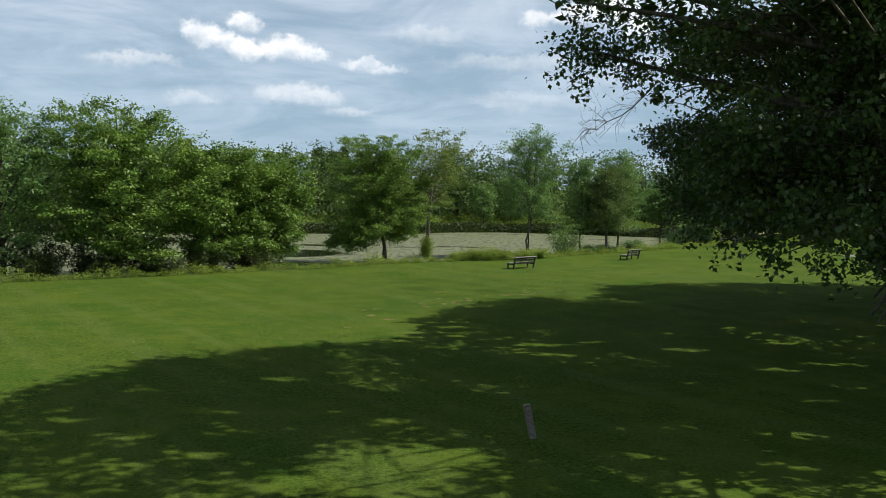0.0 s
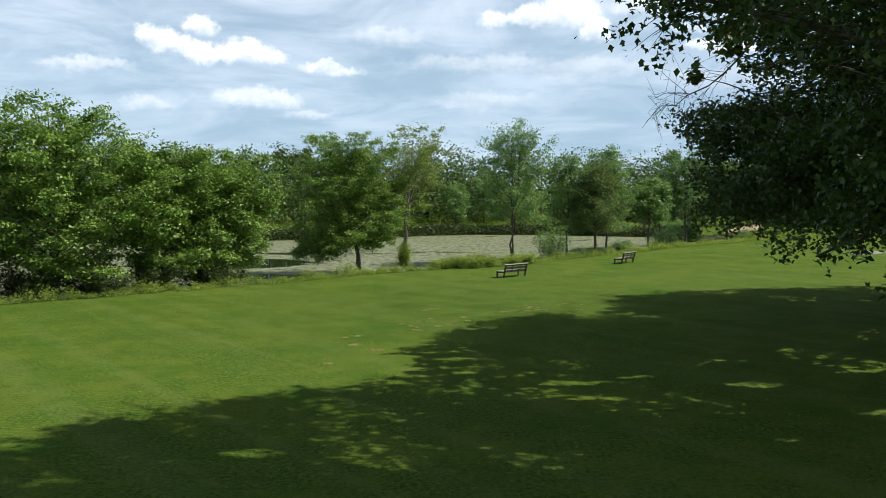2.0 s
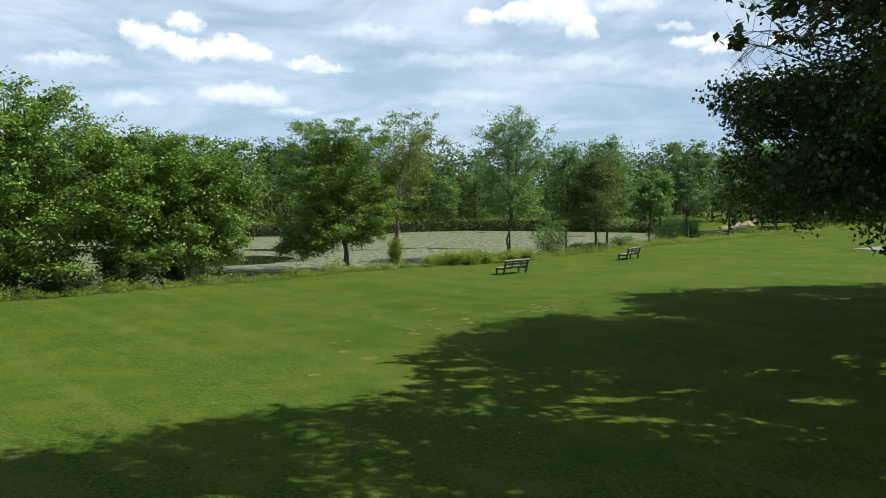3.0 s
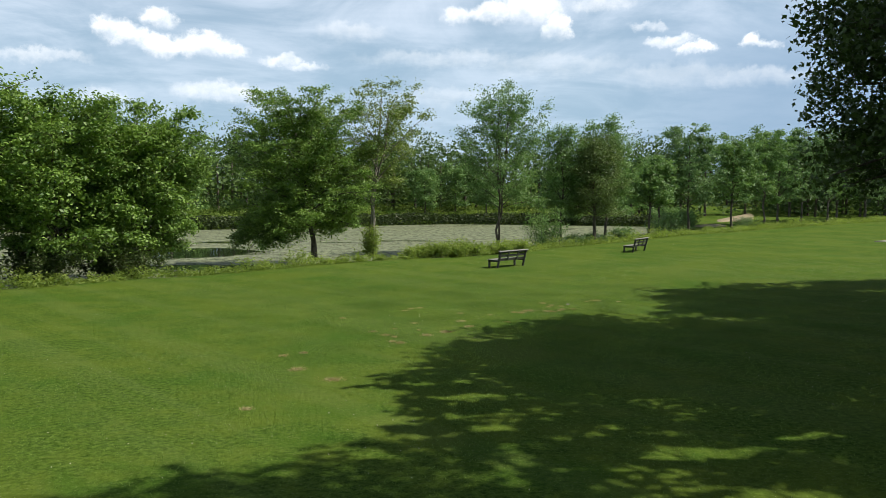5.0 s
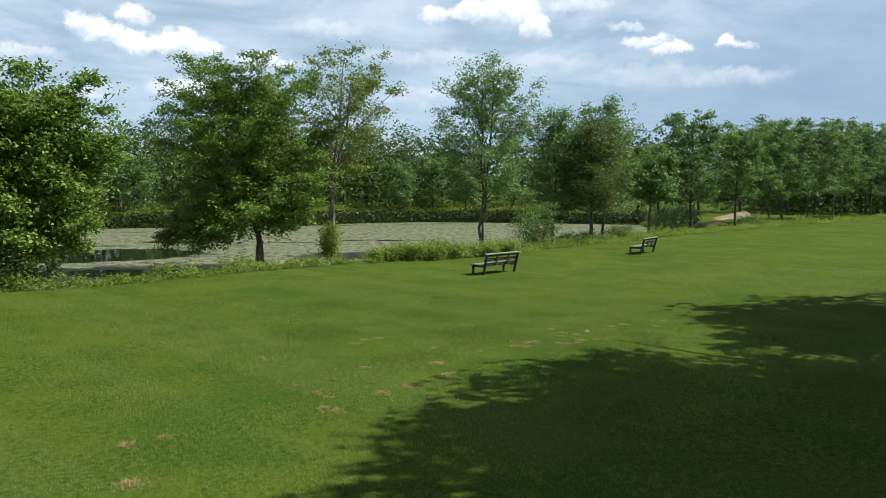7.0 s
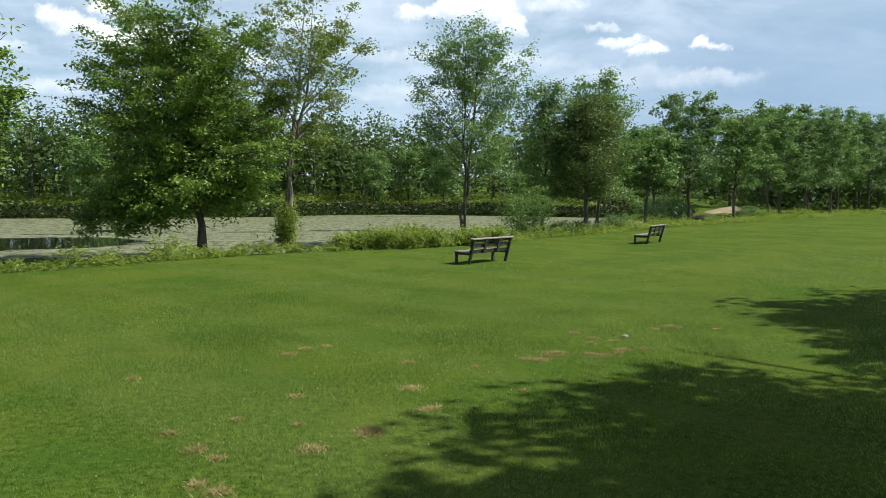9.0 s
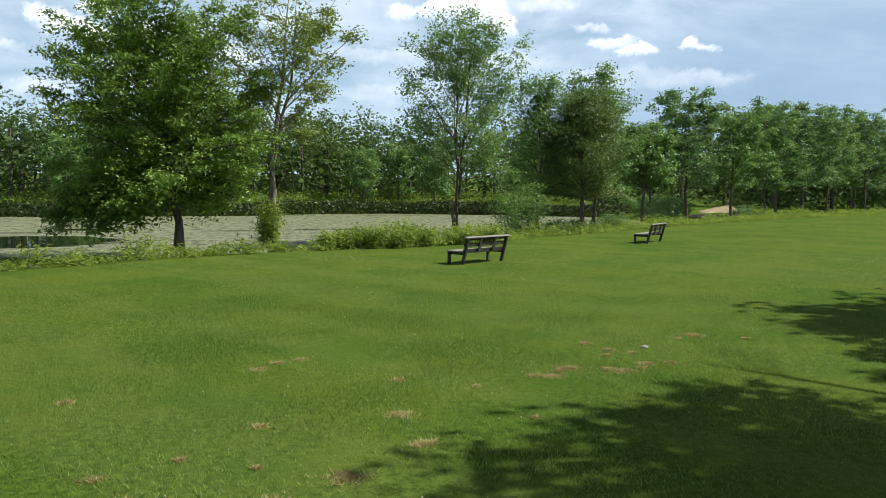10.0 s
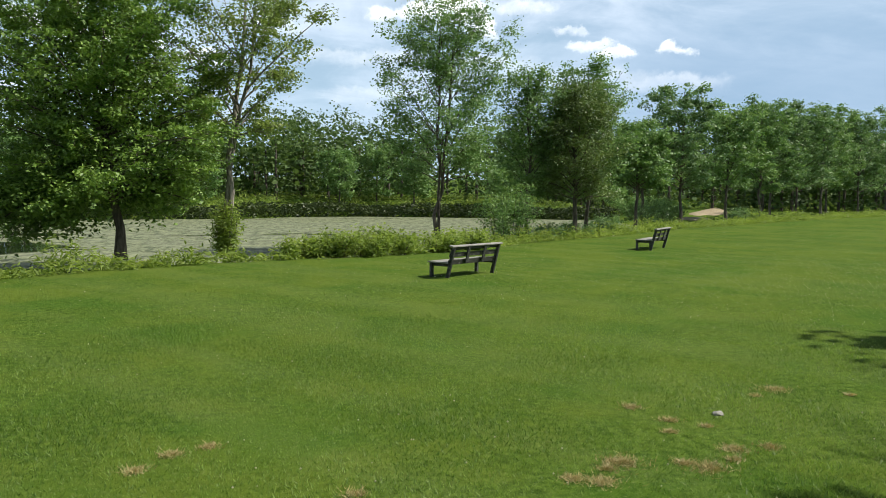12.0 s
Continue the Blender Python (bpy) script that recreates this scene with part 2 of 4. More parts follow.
LAWN, WATER, SAND, CONCRETE = lawn_material(), water_material(), sand_material(), concrete_material()
BARK = bark_material("grey_brown_bark", (0.040, 0.033, 0.025), (0.14, 0.118, 0.09))
PALE_BARK = bark_material("pale_grey_bark", (0.11, 0.10, 0.08), (0.32, 0.295, 0.245), 14.0)
LEAF_OAK = leaf_material("oak_leaves", (0.023, 0.047, 0.010), (0.074, 0.120, 0.027), 0.22)
LEAF_MAPLE = leaf_material("maple_leaves", (0.048, 0.120, 0.016), (0.275, 0.420, 0.092), 0.27)
LEAF_PALE = leaf_material("pale_leaves", (0.100, 0.165, 0.034), (0.290, 0.370, 0.100), 0.32)
LEAF_FRESH = leaf_material("fresh_leaves", (0.058, 0.142, 0.034), (0.248, 0.390, 0.138), 0.33)
LEAF_OLIVE = leaf_material("olive_leaves", (0.062, 0.115, 0.032), (0.185, 0.255, 0.085), 0.3)
LEAF_DEEP = leaf_material("deep_green_leaves", (0.048, 0.116, 0.036), (0.245, 0.380, 0.168), 0.32)
LEAF_WOODS = leaf_material("woodland_leaves", (0.034, 0.080, 0.022), (0.125, 0.196, 0.058), 0.28, rough=0.75, patch=0.07)
LEAF_WEED = leaf_material("weed_leaves", (0.130, 0.210, 0.034), (0.330, 0.420, 0.110), 0.5, patch=0.8)
LEAF_BLOOM = leaf_material("blooming_shrub_leaves", (0.040, 0.080, 0.018), (0.110, 0.150, 0.045), 0.35, old=(0.22, 0.24, 0.17))
# dark leaf colour carries the shade under the shore trees; the pines share it
LEAF_SHADE = leaf_material("shade_and_pine_leaves", (0.022, 0.045, 0.012), (0.075, 0.115, 0.030), 0.2)
LEAF_REED = leaf_material("reed_leaves", (0.120, 0.200, 0.034), (0.270, 0.350, 0.080), 0.35, rough=0.7, patch=0.2)
# reed green darkened to stand for the shadowed bank at the waterline too
LEAF_REED_SHADED = leaf_material("shaded_reed_leaves", (0.022, 0.042, 0.012), (0.060, 0.090, 0.024), 0.2, patch=0.2)
BLADE = leaf_material("grass_blades", (0.055, 0.130, 0.014), (0.270, 0.385, 0.095), 0.45, patch=0.4)
DRY_BLADE = leaf_material("dry_grass_blades", (0.26, 0.205, 0.080), (0.58, 0.51, 0.260), 0.25)
CLOVER = leaf_material("clover_petals", (0.40, 0.40, 0.30), (0.66, 0.65, 0.56), 0.3)
BENCH_WOOD = wood_material("weathered_bench_wood", (0.013, 0.015, 0.012), (0.055, 0.058, 0.047))
# worn pale wood; the sunlight on seat and top rail is in this colour
SEAT_WOOD = wood_material("worn_sunlit_seat_wood", (0.17, 0.165, 0.15), (0.42, 0.41, 0.38))
POST_WOOD = wood_material("silvered_post_wood", (0.075, 0.062, 0.046), (0.25, 0.22, 0.175))


# ---- mesh helpers ----
def mesh_of(name, verts, faces, mat, smooth=False):
    """A mesh from an array of corners and an array of faces with equally many corners each."""
    me = bpy.data.meshes.new(name)
    verts, faces = np.asarray(verts, np.float32), np.asarray(faces, np.int32)
    me.vertices.add(len(verts))
    me.vertices.foreach_set("co", verts.ravel())
    me.loops.add(faces.size)
    me.loops.foreach_set("vertex_index", faces.ravel())
    me.polygons.add(len(faces))
    me.polygons.foreach_set("loop_start", np.arange(0, faces.size, faces.shape[1], dtype=np.int32))
    me.polygons.foreach_set("loop_total", np.full(len(faces), faces.shape[1], np.int32))
    me.update(calc_edges=True)
    me.materials.append(mat)
    if smooth:
        me.polygons.foreach_set("use_smooth", np.ones(len(faces), bool))
    return me


def part(name, me, parent, label=""):
    ob = new(name, me)
    ob.parent = parent
    return tagged(ob, label) if label else ob


def thing(name, place, label, category, group="", kind=""):
    ob = new(name)
    ob.matrix_basis = place if isinstance(place, Matrix) else Matrix.Translation(place)
    return tagged(ob, label, category, group, kind)


def tube(points, radii, sides=6):
    """Corners and four-cornered faces of a tapering tube along points."""
    points, radii = np.asarray(points, float), np.asarray(radii, float)
    way = np.gradient(points, axis=0)
    way /= np.linalg.norm(way, axis=1)[:, None] + 1e-9
    side = np.cross(way, (0.31, 0.87, 0.12))
    side /= np.linalg.norm(side, axis=1)[:, None] + 1e-9
    up = np.cross(way, side)
    turn = np.arange(sides) * 2 * np.pi / sides
    ring = np.cos(turn)[None, :, None] * side[:, None] + np.sin(turn)[None, :, None] * up[:, None]
    verts = (points[:, None] + radii[:, None, None] * ring).reshape(-1, 3)
    i, j = np.meshgrid(np.arange(len(points) - 1), np.arange(sides), indexing="ij")
    k = (j + 1) % sides
    faces = np.stack([i * sides + j, i * sides + k, (i + 1) * sides + k, (i + 1) * sides + j], -1).reshape(-1, 4)
    return verts, faces


def gather(pieces):
    """One array of corners and faces from many."""
    verts, faces, count = [], [], 0
    for v, f in pieces:
        verts.append(v)
        faces.append(f + count)
        count += len(v)
    return np.concatenate(verts), np.concatenate(faces)


def unit(v):
    return v / (np.linalg.norm(v, axis=-1, keepdims=True) + 1e-9)


def leaves(rng, centres, size, upright=0.0, wide=0.55, hint=None):
    """A folded four-cornered leaf at each centre, mostly facing up (and along hint), each of its own size."""
    n = len(centres)
    axis = rng.normal(size=(n, 3))
    axis[:, 2] = axis[:, 2] * 0.5 - 0.25 + upright
    axis = unit(axis)
    normal = rng.normal(size=(n, 3)) * 0.5
    normal[:, 2] += 0.75
    if hint is not None:
        normal += hint * 0.6
    side = unit(np.cross(axis, normal))
    normal = np.cross(side, axis)
    length = size * rng.uniform(0.65, 1.25, (n, 1))
    half = length * wide * 0.5
    root, tip = centres - axis * length * 0.5, centres + axis * length * 0.5
    middle = centres - axis * length * 0.06 + normal * length * 0.12
    verts = np.stack([root, middle + side * half, tip, middle - side * half], 1).reshape(-1, 3)
    return verts, np.arange(4 * n).reshape(-1, 4)


def clumped(rng, centres, count, spread, size, flat=0.6, wide=0.55):
    """Leaves in small flattened sprays round the centres, thick on top and open below, with gaps between the sprays."""
    m = len(centres) * 7
    way = unit(rng.normal(size=(m, 3)))
    way[:, 2] = np.where(rng.uniform(size=m) < 0.6, np.abs(way[:, 2]), way[:, 2])
    scale = np.repeat(rng.uniform(0.55, 1.35, len(centres)), 7)[:, None]
    sprays = np.repeat(centres, 7, 0) + way * rng.uniform(0.3, 1.0, (m, 1)) * spread * scale * np.array([1, 1, flat])
    weight = rng.uniform(0.2, 1.0, m) ** 1.5
    k = rng.choice(m, count, p=weight / weight.sum())
    spots = sprays[k] + rng.normal(size=(count, 3)) * np.array([1, 1, 0.45]) * (0.26 * spread + 0.25 * size)
    return leaves(rng, spots, size, 0.0, wide, way[k])


def curve_points(start, heading, reach, rise, droop, rng, steps=6, wobble=0.05):
    """A limb's line from start: out along heading by reach, up by rise, its tip drooping."""
    s = np.linspace(0, 1, steps)[:, None]
    out = np.array([math.cos(heading), math.sin(heading), 0.0])
    line = np.array(start) + out * reach * s + np.array([0, 0, 1.0]) * (rise * s - droop * s ** 2.2)
    return line + np.cumsum(rng.normal(size=(steps, 3)) * wobble * reach / steps * (s > 0), axis=0) * 1.5


def limb_with_boughs(rng, start, heading, reach, rise, droop, thick, boughs, clusters, from_s=0.3, thin=0.004, sides=5, spread=0.42, tips=False):
    """Tubes of one limb with its side boughs; adds leaf-cluster places to clusters."""
    line = curve_points(start, heading, reach, rise, droop, rng)
    s_all = np.linspace(0, 1, len(line))
    pieces = [tube(line, thick * (1 - 0.9 * s_all) + thin, sides)]

    def at(s):
        return np.array([np.interp(s, s_all, line[:, k]) for k in range(3)])

    for s in (0.32, 0.5, 0.66, 0.84, 1.0) if tips else np.linspace(from_s, 1.0, 5):
        clusters.append(at(s))
    for i in range(boughs):
        s = rng.uniform(from_s * 0.8, 0.97)
        turn = heading + rng.choice((-1, 1)) * rng.uniform(0.4, 1.25)
        length = reach * spread * (1.25 - s) * rng.uniform(0.6, 1.2) + 0.15
        side = curve_points(at(s), turn, length, length * rng.uniform(-0.05, 0.5), length * 0.25, rng, 5)
        pieces.append(tube(side, thick * (1 - s) * 0.45 * np.linspace(1, 0.2, 5) + thin, 3))
        for k in (2, 3, 4) if tips else (1, 2, 3, 4):
            clusters.append(side[k])
            if k > 1 and not tips:
                clusters.append(side[k] + rng.normal(size=3) * length * 0.16)
    return pieces


def grow_tree(name, place, label, height, bare, radius, leaf_mat, bark_mat, seed, limbs=26, boughs=6, leaf_count=20000, leaf_size=0.18,
              puff=0.55, shape=(0.8, 1.0, 1.0, 0.8, 0.45), lean=(0, 0), thick=0.16, stems=1, fork=0.0, low_droop=0.25, top_rise=1.0,
              category="tree", group="", limb_parts=True, squash=0.75, lift=0.3, detail=True, skirts=(), inner=0.0):
    """A tree: trunk (one or more stems), limbs with boughs, and a crown of single leaves."""
    rng = np.random.default_rng(seed)
    tree = thing(name, place, label, category, group)
    clusters, trunk_pieces = [], []
    stem_lines = []
    for k in range(stems):
        turn = rng.uniform(0, 6.28) + k * 6.28 / stems
        u = np.linspace(0, 1, 10)[:, None]
        split = np.clip((u - fork) / (1 - fork + 1e-6), 0, 1) if stems > 1 else u * 0
        line = np.concatenate([lean[0] * u ** 1.3, lean[1] * u ** 1.3, height * 0.95 * u * (1 - 0.06 * k)], 1)
        line += split * radius * 0.34 * np.array([math.cos(turn), math.sin(turn), 0])
        line[1:] += rng.normal(size=(9, 3)) * (0.006 * height, 0.006 * height, 0)
        stem_lines.append(line)
        girth = thick * (1 - 0.25 * k) * (1 - u[:, 0]) ** 0.8 + 0.012
        girth[0] *= 1.45
        trunk_pieces.append(tube(line, girth, 9))
    part("trunk", mesh_of("trunk", *gather(trunk_pieces), bark_mat, True), tree)
    for i in range(limbs):
        u = (i + rng.uniform(0.1, 0.9)) / limbs
        line = stem_lines[i % stems]
        z0 = bare + (height * 0.74 - bare) * u ** 1.2
        start = np.array([np.interp(z0, line[:, 2], line[:, k]) for k in range(2)] + [z0])
        reach = radius * np.interp(u, np.linspace(0, 1, len(shape)), shape) * rng.uniform(0.62, 1.18)
        rise = reach * lift + top_rise * u ** 0.8 * max(height - z0 - lift * reach, 0) * rng.uniform(0.7, 1.05)
        pieces = limb_with_boughs(rng, start, i * 2.39996 + rng.uniform(-0.4, 0.4), reach, rise, reach * low_droop * (1 - u), thick * 0.34 * (1 - 0.7 * u) + 0.006,
                                  boughs, clusters, tips=True)
        if detail:
            part("limb", mesh_of("limb", *gather(pieces), bark_mat, True), tree)
    skirt_start = len(clusters)
    for heading, z0, reach, rise, droop in skirts:
        line = stem_lines[0]
        start = (np.interp(z0, line[:, 2], line[:, 0]), np.interp(z0, line[:, 2], line[:, 1]), z0)
        pieces = limb_with_boughs(rng, start, radians(heading), reach, rise, droop, thick * 0.3, boughs, clusters, 0.35, tips=True)
        part("limb", mesh_of("limb", *gather(pieces), bark_mat, True), tree)
    clusters += clusters[skirt_start:] * 2
    for line in stem_lines:
        for z in np.linspace(0.8, 1.0, 5):
            clusters.append(np.array([np.interp(z, np.linspace(0, 1, 10), line[:, k]) for k in range(3)]))
    clusters = np.array(clusters)
    clusters = clusters[clusters[:, 2] > min(bare * 0.45, 0.75)]
    foliage = [clumped(rng, clusters, leaf_count, puff, leaf_size, squash)]
    if inner:
        # broad shaded leaves deep in the crown
        deep = clusters[rng.integers(0, len(clusters), int(leaf_count * inner))] * (1, 1, 0.85)
        deep = (deep - (lean[0] * 0.5, lean[1] * 0.5, 0)) * (0.62, 0.62, 1) + (lean[0] * 0.5, lean[1] * 0.5, 0)
        foliage.append(leaves(rng, deep + rng.normal(size=deep.shape) * 0.25, leaf_size * 1.35))
    part("crown", mesh_of("crown", *gather(foliage), leaf_mat), tree)
    return tree


# ---- plan of the shore and the pond ----
SHORE = np.array([(-100, -14), (-64, 15), (-42, 32), (-25.5, 44.2), (-17.2, 49.8), (-12.7, 53.9), (-8.8, 56.3), (-4.7, 60.8), (-1.3, 63.6), (1.6, 65), (5.6, 67),
                  (11.2, 73), (18.5, 80), (26.8, 89), (32, 92.8), (44.5, 104), (56.5, 113), (65, 119.5), (110, 152), (200, 215)], float)
along = np.gradient(SHORE, axis=0)
OUT = np.stack([-along[:, 1], along[:, 0]], 1) / np.linalg.norm(along, axis=1)[:, None]
POND = np.concatenate([(SHORE + OUT * 1.7)[1:14], np.array([(29, 96), (31, 104), (32, 113), (33, 120), (20, 127), (8, 131), (0, 128), (-5, 122), (-28, 116), (-60, 112),
                                                            (-120, 110), (-160, 90), (-150, 40), (-110, 5), (-80, 0)], float)])


def shore_at(d, off=0.0):
    """A place d metres along the lawn's edge, off metres towards the pond, counted from the plan's western end."""
    step = np.concatenate([[0], np.cumsum(np.linalg.norm(np.diff(SHORE, axis=0), axis=1))])
    p = np.stack([np.interp(d, step, SHORE[:, k]) for k in (0, 1)], -1)
    o = np.stack([np.interp(d, step, OUT[:, k]) for k in (0, 1)], -1)
    return p + o * np.asarray(off)[..., None]


def pond_depth(x, y):
    """Distance inside the pond's outline; negative outside."""
    inside = np.zeros(x.shape, bool)
    best = np.full(x.shape, 1e9)
    a = POND
    b = np.roll(POND, -1, axis=0)
    for (ax, ay), (bx, by) in zip(a, b):
        ex, ey = bx - ax, by - ay
        t = np.clip(((x - ax) * ex + (y - ay) * ey) / (ex * ex + ey * ey), 0, 1)
        best = np.minimum(best, np.hypot(x - ax - t * ex, y - ay - t * ey))
        cross = ((ay > y) != (by > y)) & (x < (bx - ax) * (y - ay) / (by - ay + 1e-12) + ax)
        inside ^= cross
    return np.where(inside, best, -best)


def far_shore(x):
    """Where the pond ends on its far side."""
    return np.interp(x, [-130, -60, -28, -5, 0, 8, 20, 33, 45, 75], [110, 112, 116, 122, 128, 131, 127, 120, 115, 108])


def land_height(x, y):
    """Height of the ground: a level lawn, the pond's bed, gently rising land beyond."""
    depth = pond_depth(x, y)
    t = np.clip((depth + 1.2) / 4.0, 0, 1)
    bed = -1.7 * t * t * (3 - 2 * t)
    beyond = np.clip((y - 135) / 400, 0, 1) * 9 * np.clip((4000 - y) / 3500, 0, 1)
    beyond += np.clip((y - far_shore(x) - 1) / 12, 0, 1) * 1.3 * np.clip((38 - x) / 12, 0, 1)
    east = np.clip(y - 0.75 * x - 82, 0, 60) * 0.022 * np.clip((x - 36) / 15, 0, 1)
    return bed + beyond + east


def build_ground():
    outer = np.array([60, 130, 260, 520, 1000, 2400.0])
    xs = np.concatenate([-100 - outer[::-1], np.arange(-100, 121, 1.5), 121 + outer])
    ys = np.concatenate([-40 - outer[::-1], np.arange(-40, 215, 1.5), 216 + outer])
    gx, gy = np.meshgrid(xs, ys, indexing="ij")
    verts = np.stack([gx, gy, land_height(gx, gy)], -1).reshape(-1, 3)
    i, j = np.meshgrid(np.arange(len(xs) - 1), np.arange(len(ys) - 1), indexing="ij")
    w = len(ys)
    faces = np.stack([i * w + j, (i + 1) * w + j, (i + 1) * w + j + 1, i * w + j + 1], -1).reshape(-1, 4)
    tagged(new("ground", mesh_of("ground", verts, faces, LAWN, True)), "wide level mown green lawn running down to a pond", "lawn", kind="structure")
    gx, gy = np.meshgrid(np.linspace(-175, 60, 30), np.linspace(-15, 150, 30), indexing="ij")
    verts = np.stack([gx, gy, np.full(gx.shape, -0.55)], -1).reshape(-1, 3)
    i, j = np.meshgrid(np.arange(29), np.arange(29), indexing="ij")
    faces = np.stack([i * 30 + j, (i + 1) * 30 + j, (i + 1) * 30 + j + 1, i * 30 + j + 1], -1).reshape(-1, 4)
    tagged(new("water", mesh_of("water", verts, faces, WATER)), "still pond covered with a pale green mat of algae", "pond", kind="structure")


build_ground()


# ---- the two park benches ----
def board(size, centre, turn=(0, 0, 0), bevel=0.006, mat=None, name="board"):
    """A sawn board with broken edges, its long side along its own x."""
    bm = bmesh.new()
    bmesh.ops.create_cube(bm, size=1)
    bmesh.ops.scale(bm, vec=size, verts=bm.verts)
    bmesh.ops.bevel(bm, geom=bm.edges[:], offset=bevel, segments=1, affect="EDGES")
    bmesh.ops.transform(bm, matrix=pose(*centre, *turn), verts=bm.verts)
    me = bpy.data.meshes.new(name)
    bm.to_mesh(me)
    bm.free()
    me.materials.append(mat)
    return me


def build_bench(place):
    """Bench: x along the seat, the sitter looks towards +y; the rear legs run straight up into the leaning back."""
    bench = thing("park_bench", place, "weathered dark grey wooden park bench with slatted back on the lawn", "bench", "benches by the pond")

    def lean(z):
        return -0.17 - 0.27 * z

    tilt = 15.1
    for x in (-1.04, 1.04):
        part("front_leg", board((0.09, 0.09, 0.40), (x, 0.40, 0.20), mat=BENCH_WOOD), bench)
        part("rear_post", board((0.07, 0.10, 0.94), (x, lean(0.44), 0.44), (tilt, 0, 0), mat=BENCH_WOOD), bench)
        part("seat_rail", board((0.045, 0.74, 0.10), (x * 0.94, 0.09, 0.36), mat=BENCH_WOOD), bench)
    for x in (-0.38, 0.38):
        part("back_post", board((0.11, 0.04, 0.52), (x, lean(0.63) - 0.03, 0.63), (tilt, 0, 0), mat=BENCH_WOOD), bench)
    for y in (0.385, 0.235, 0.085, -0.065, -0.2):
        part("seat_slat", board((2.32, 0.135, 0.038), (0, y, 0.429), mat=SEAT_WOOD), bench, "pale worn seat slat, sunlight put into its colour")
    for z, high in ((0.44, 0.14), (0.645, 0.12), (0.82, 0.08)):
        part("back_slat", board((2.24, 0.038, high), (0, lean(z) + 0.03, z), (tilt, 0, 0), mat=BENCH_WOOD), bench)
    part("top_rail", board((2.34, 0.13, 0.036), (0, lean(0.88), 0.89), (tilt * 0.6, 0, 0), mat=SEAT_WOOD), bench, "pale worn top rail, sunlight put into its colour")
    return bench


bench = build_bench(pose(5.56, 58.96, 0, 0, 0, 41))
copy_thing(bench, pose(15.79, 69.24, 0, 0, 0, 51))


# ---- leaning post on the lawn ----
def build_post():
    post = tagged(new("wooden_post", board((0.15, 0.11, 0.82), (0, 0, 0.37), (0, -12, 14), 0.012, POST_WOOD, "wooden_post")),
                  "short leaning weathered wooden post set in the lawn", "post")
    post.matrix_basis = pose(2.35, 15.8, 0)


build_post()


# ---- trees along the shore ----
grow_tree("maple_tree", (-5.3, 65.9, -0.1), "dense broad maple with low sweeping boughs at the pond edge", 10.5, 2.0, 4.5, LEAF_MAPLE, BARK, 11,
          limbs=66, boughs=10, leaf_count=84000, leaf_size=0.15, shape=(0.95, 1.02, 1.0, 0.86, 0.5), thick=0.155, low_droop=0.4, lift=0.34, lean=(-1.5, 0), inner=0.22,
          puff=0.38, squash=0.5,
          skirts=((175, 2.6, 4.3, 0.2, 2.0), (192, 2.9, 4.5, 0.3, 2.3), (208, 2.8, 4.2, 0.2, 2.2), (225, 3.0, 3.8, 0.2, 2.0), (245, 3.0, 3.2, 0.2, 1.5), (185, 2.7, 3.6, 0.2, 2.1), (200, 3.1, 4.0, 0.2, 2.1), (165, 2.9, 3.9, 0.2, 2.2), (215, 3.3, 3.6, 0.2, 1.7), (140, 2.8, 3.5, 0.2, 1.9), (20, 2.9, 2.6, 0.2, 1.0),
                  (60, 2.9, 3.0, 0.2, 1.4), (105, 2.7, 3.2, 0.2, 1.6)))
grow_tree("slender_tree", (-1.9, 67.5, -0.1), "tall thin airy tree with forked grey trunk at the pond edge", 11.3, 4.3, 3.1, LEAF_PALE, PALE_BARK, 12,
          limbs=26, boughs=7, leaf_count=15000, leaf_size=0.145, shape=(0.6, 0.9, 1.0, 0.9, 0.5), thick=0.13, stems=2, fork=0.4, lean=(0.9, 0), puff=0.4)
grow_tree("birch_tree", (7.5, 75.8, -0.1), "upright light green tree with twin grey trunks by the bench", 12.1, 2.8, 3.4, LEAF_FRESH, BARK, 13,
          limbs=38, boughs=7, leaf_count=26000, leaf_size=0.155, shape=(0.85, 1.0, 0.95, 0.75, 0.4), thick=0.085, stems=2, fork=0.14)
grow_tree("slim_tree", (12.9, 79.2, -0.1), "slim tree with light green crown at the pond edge", 9.6, 2.2, 2.0, LEAF_FRESH, BARK, 14,
          limbs=28, boughs=6, leaf_count=12000, leaf_size=0.18, thick=0.08)
grow_tree("juniper_tree", (15.3, 78.4, -0.1), "dense olive green tree with straight dark trunk at the pond edge", 8.7, 2.0, 2.3, LEAF_OLIVE, BARK, 15,
          limbs=46, boughs=8, leaf_count=23000, leaf_size=0.15, shape=(0.85, 1.05, 0.9, 0.7, 0.4), thick=0.13, top_rise=0.9)
grow_tree("slim_tree", (17.0, 81.3, -0.1), "slim tree with feathery green top at the pond edge", 10.1, 2.1, 2.5, LEAF_FRESH, BARK, 16,
          limbs=32, boughs=7, leaf_count=16000, leaf_size=0.18, thick=0.1)
grow_tree("maple_tree", (-13.3, 58.0, -0.1), "dense rounded green tree at the pond edge", 8.5, 1.0, 3.4, LEAF_MAPLE, BARK, 17,
          limbs=52, boughs=9, leaf_count=37000, leaf_size=0.195, thick=0.14, shape=(0.75, 0.98, 1.06, 0.9, 0.5), puff=0.5, squash=0.6, inner=0.10)
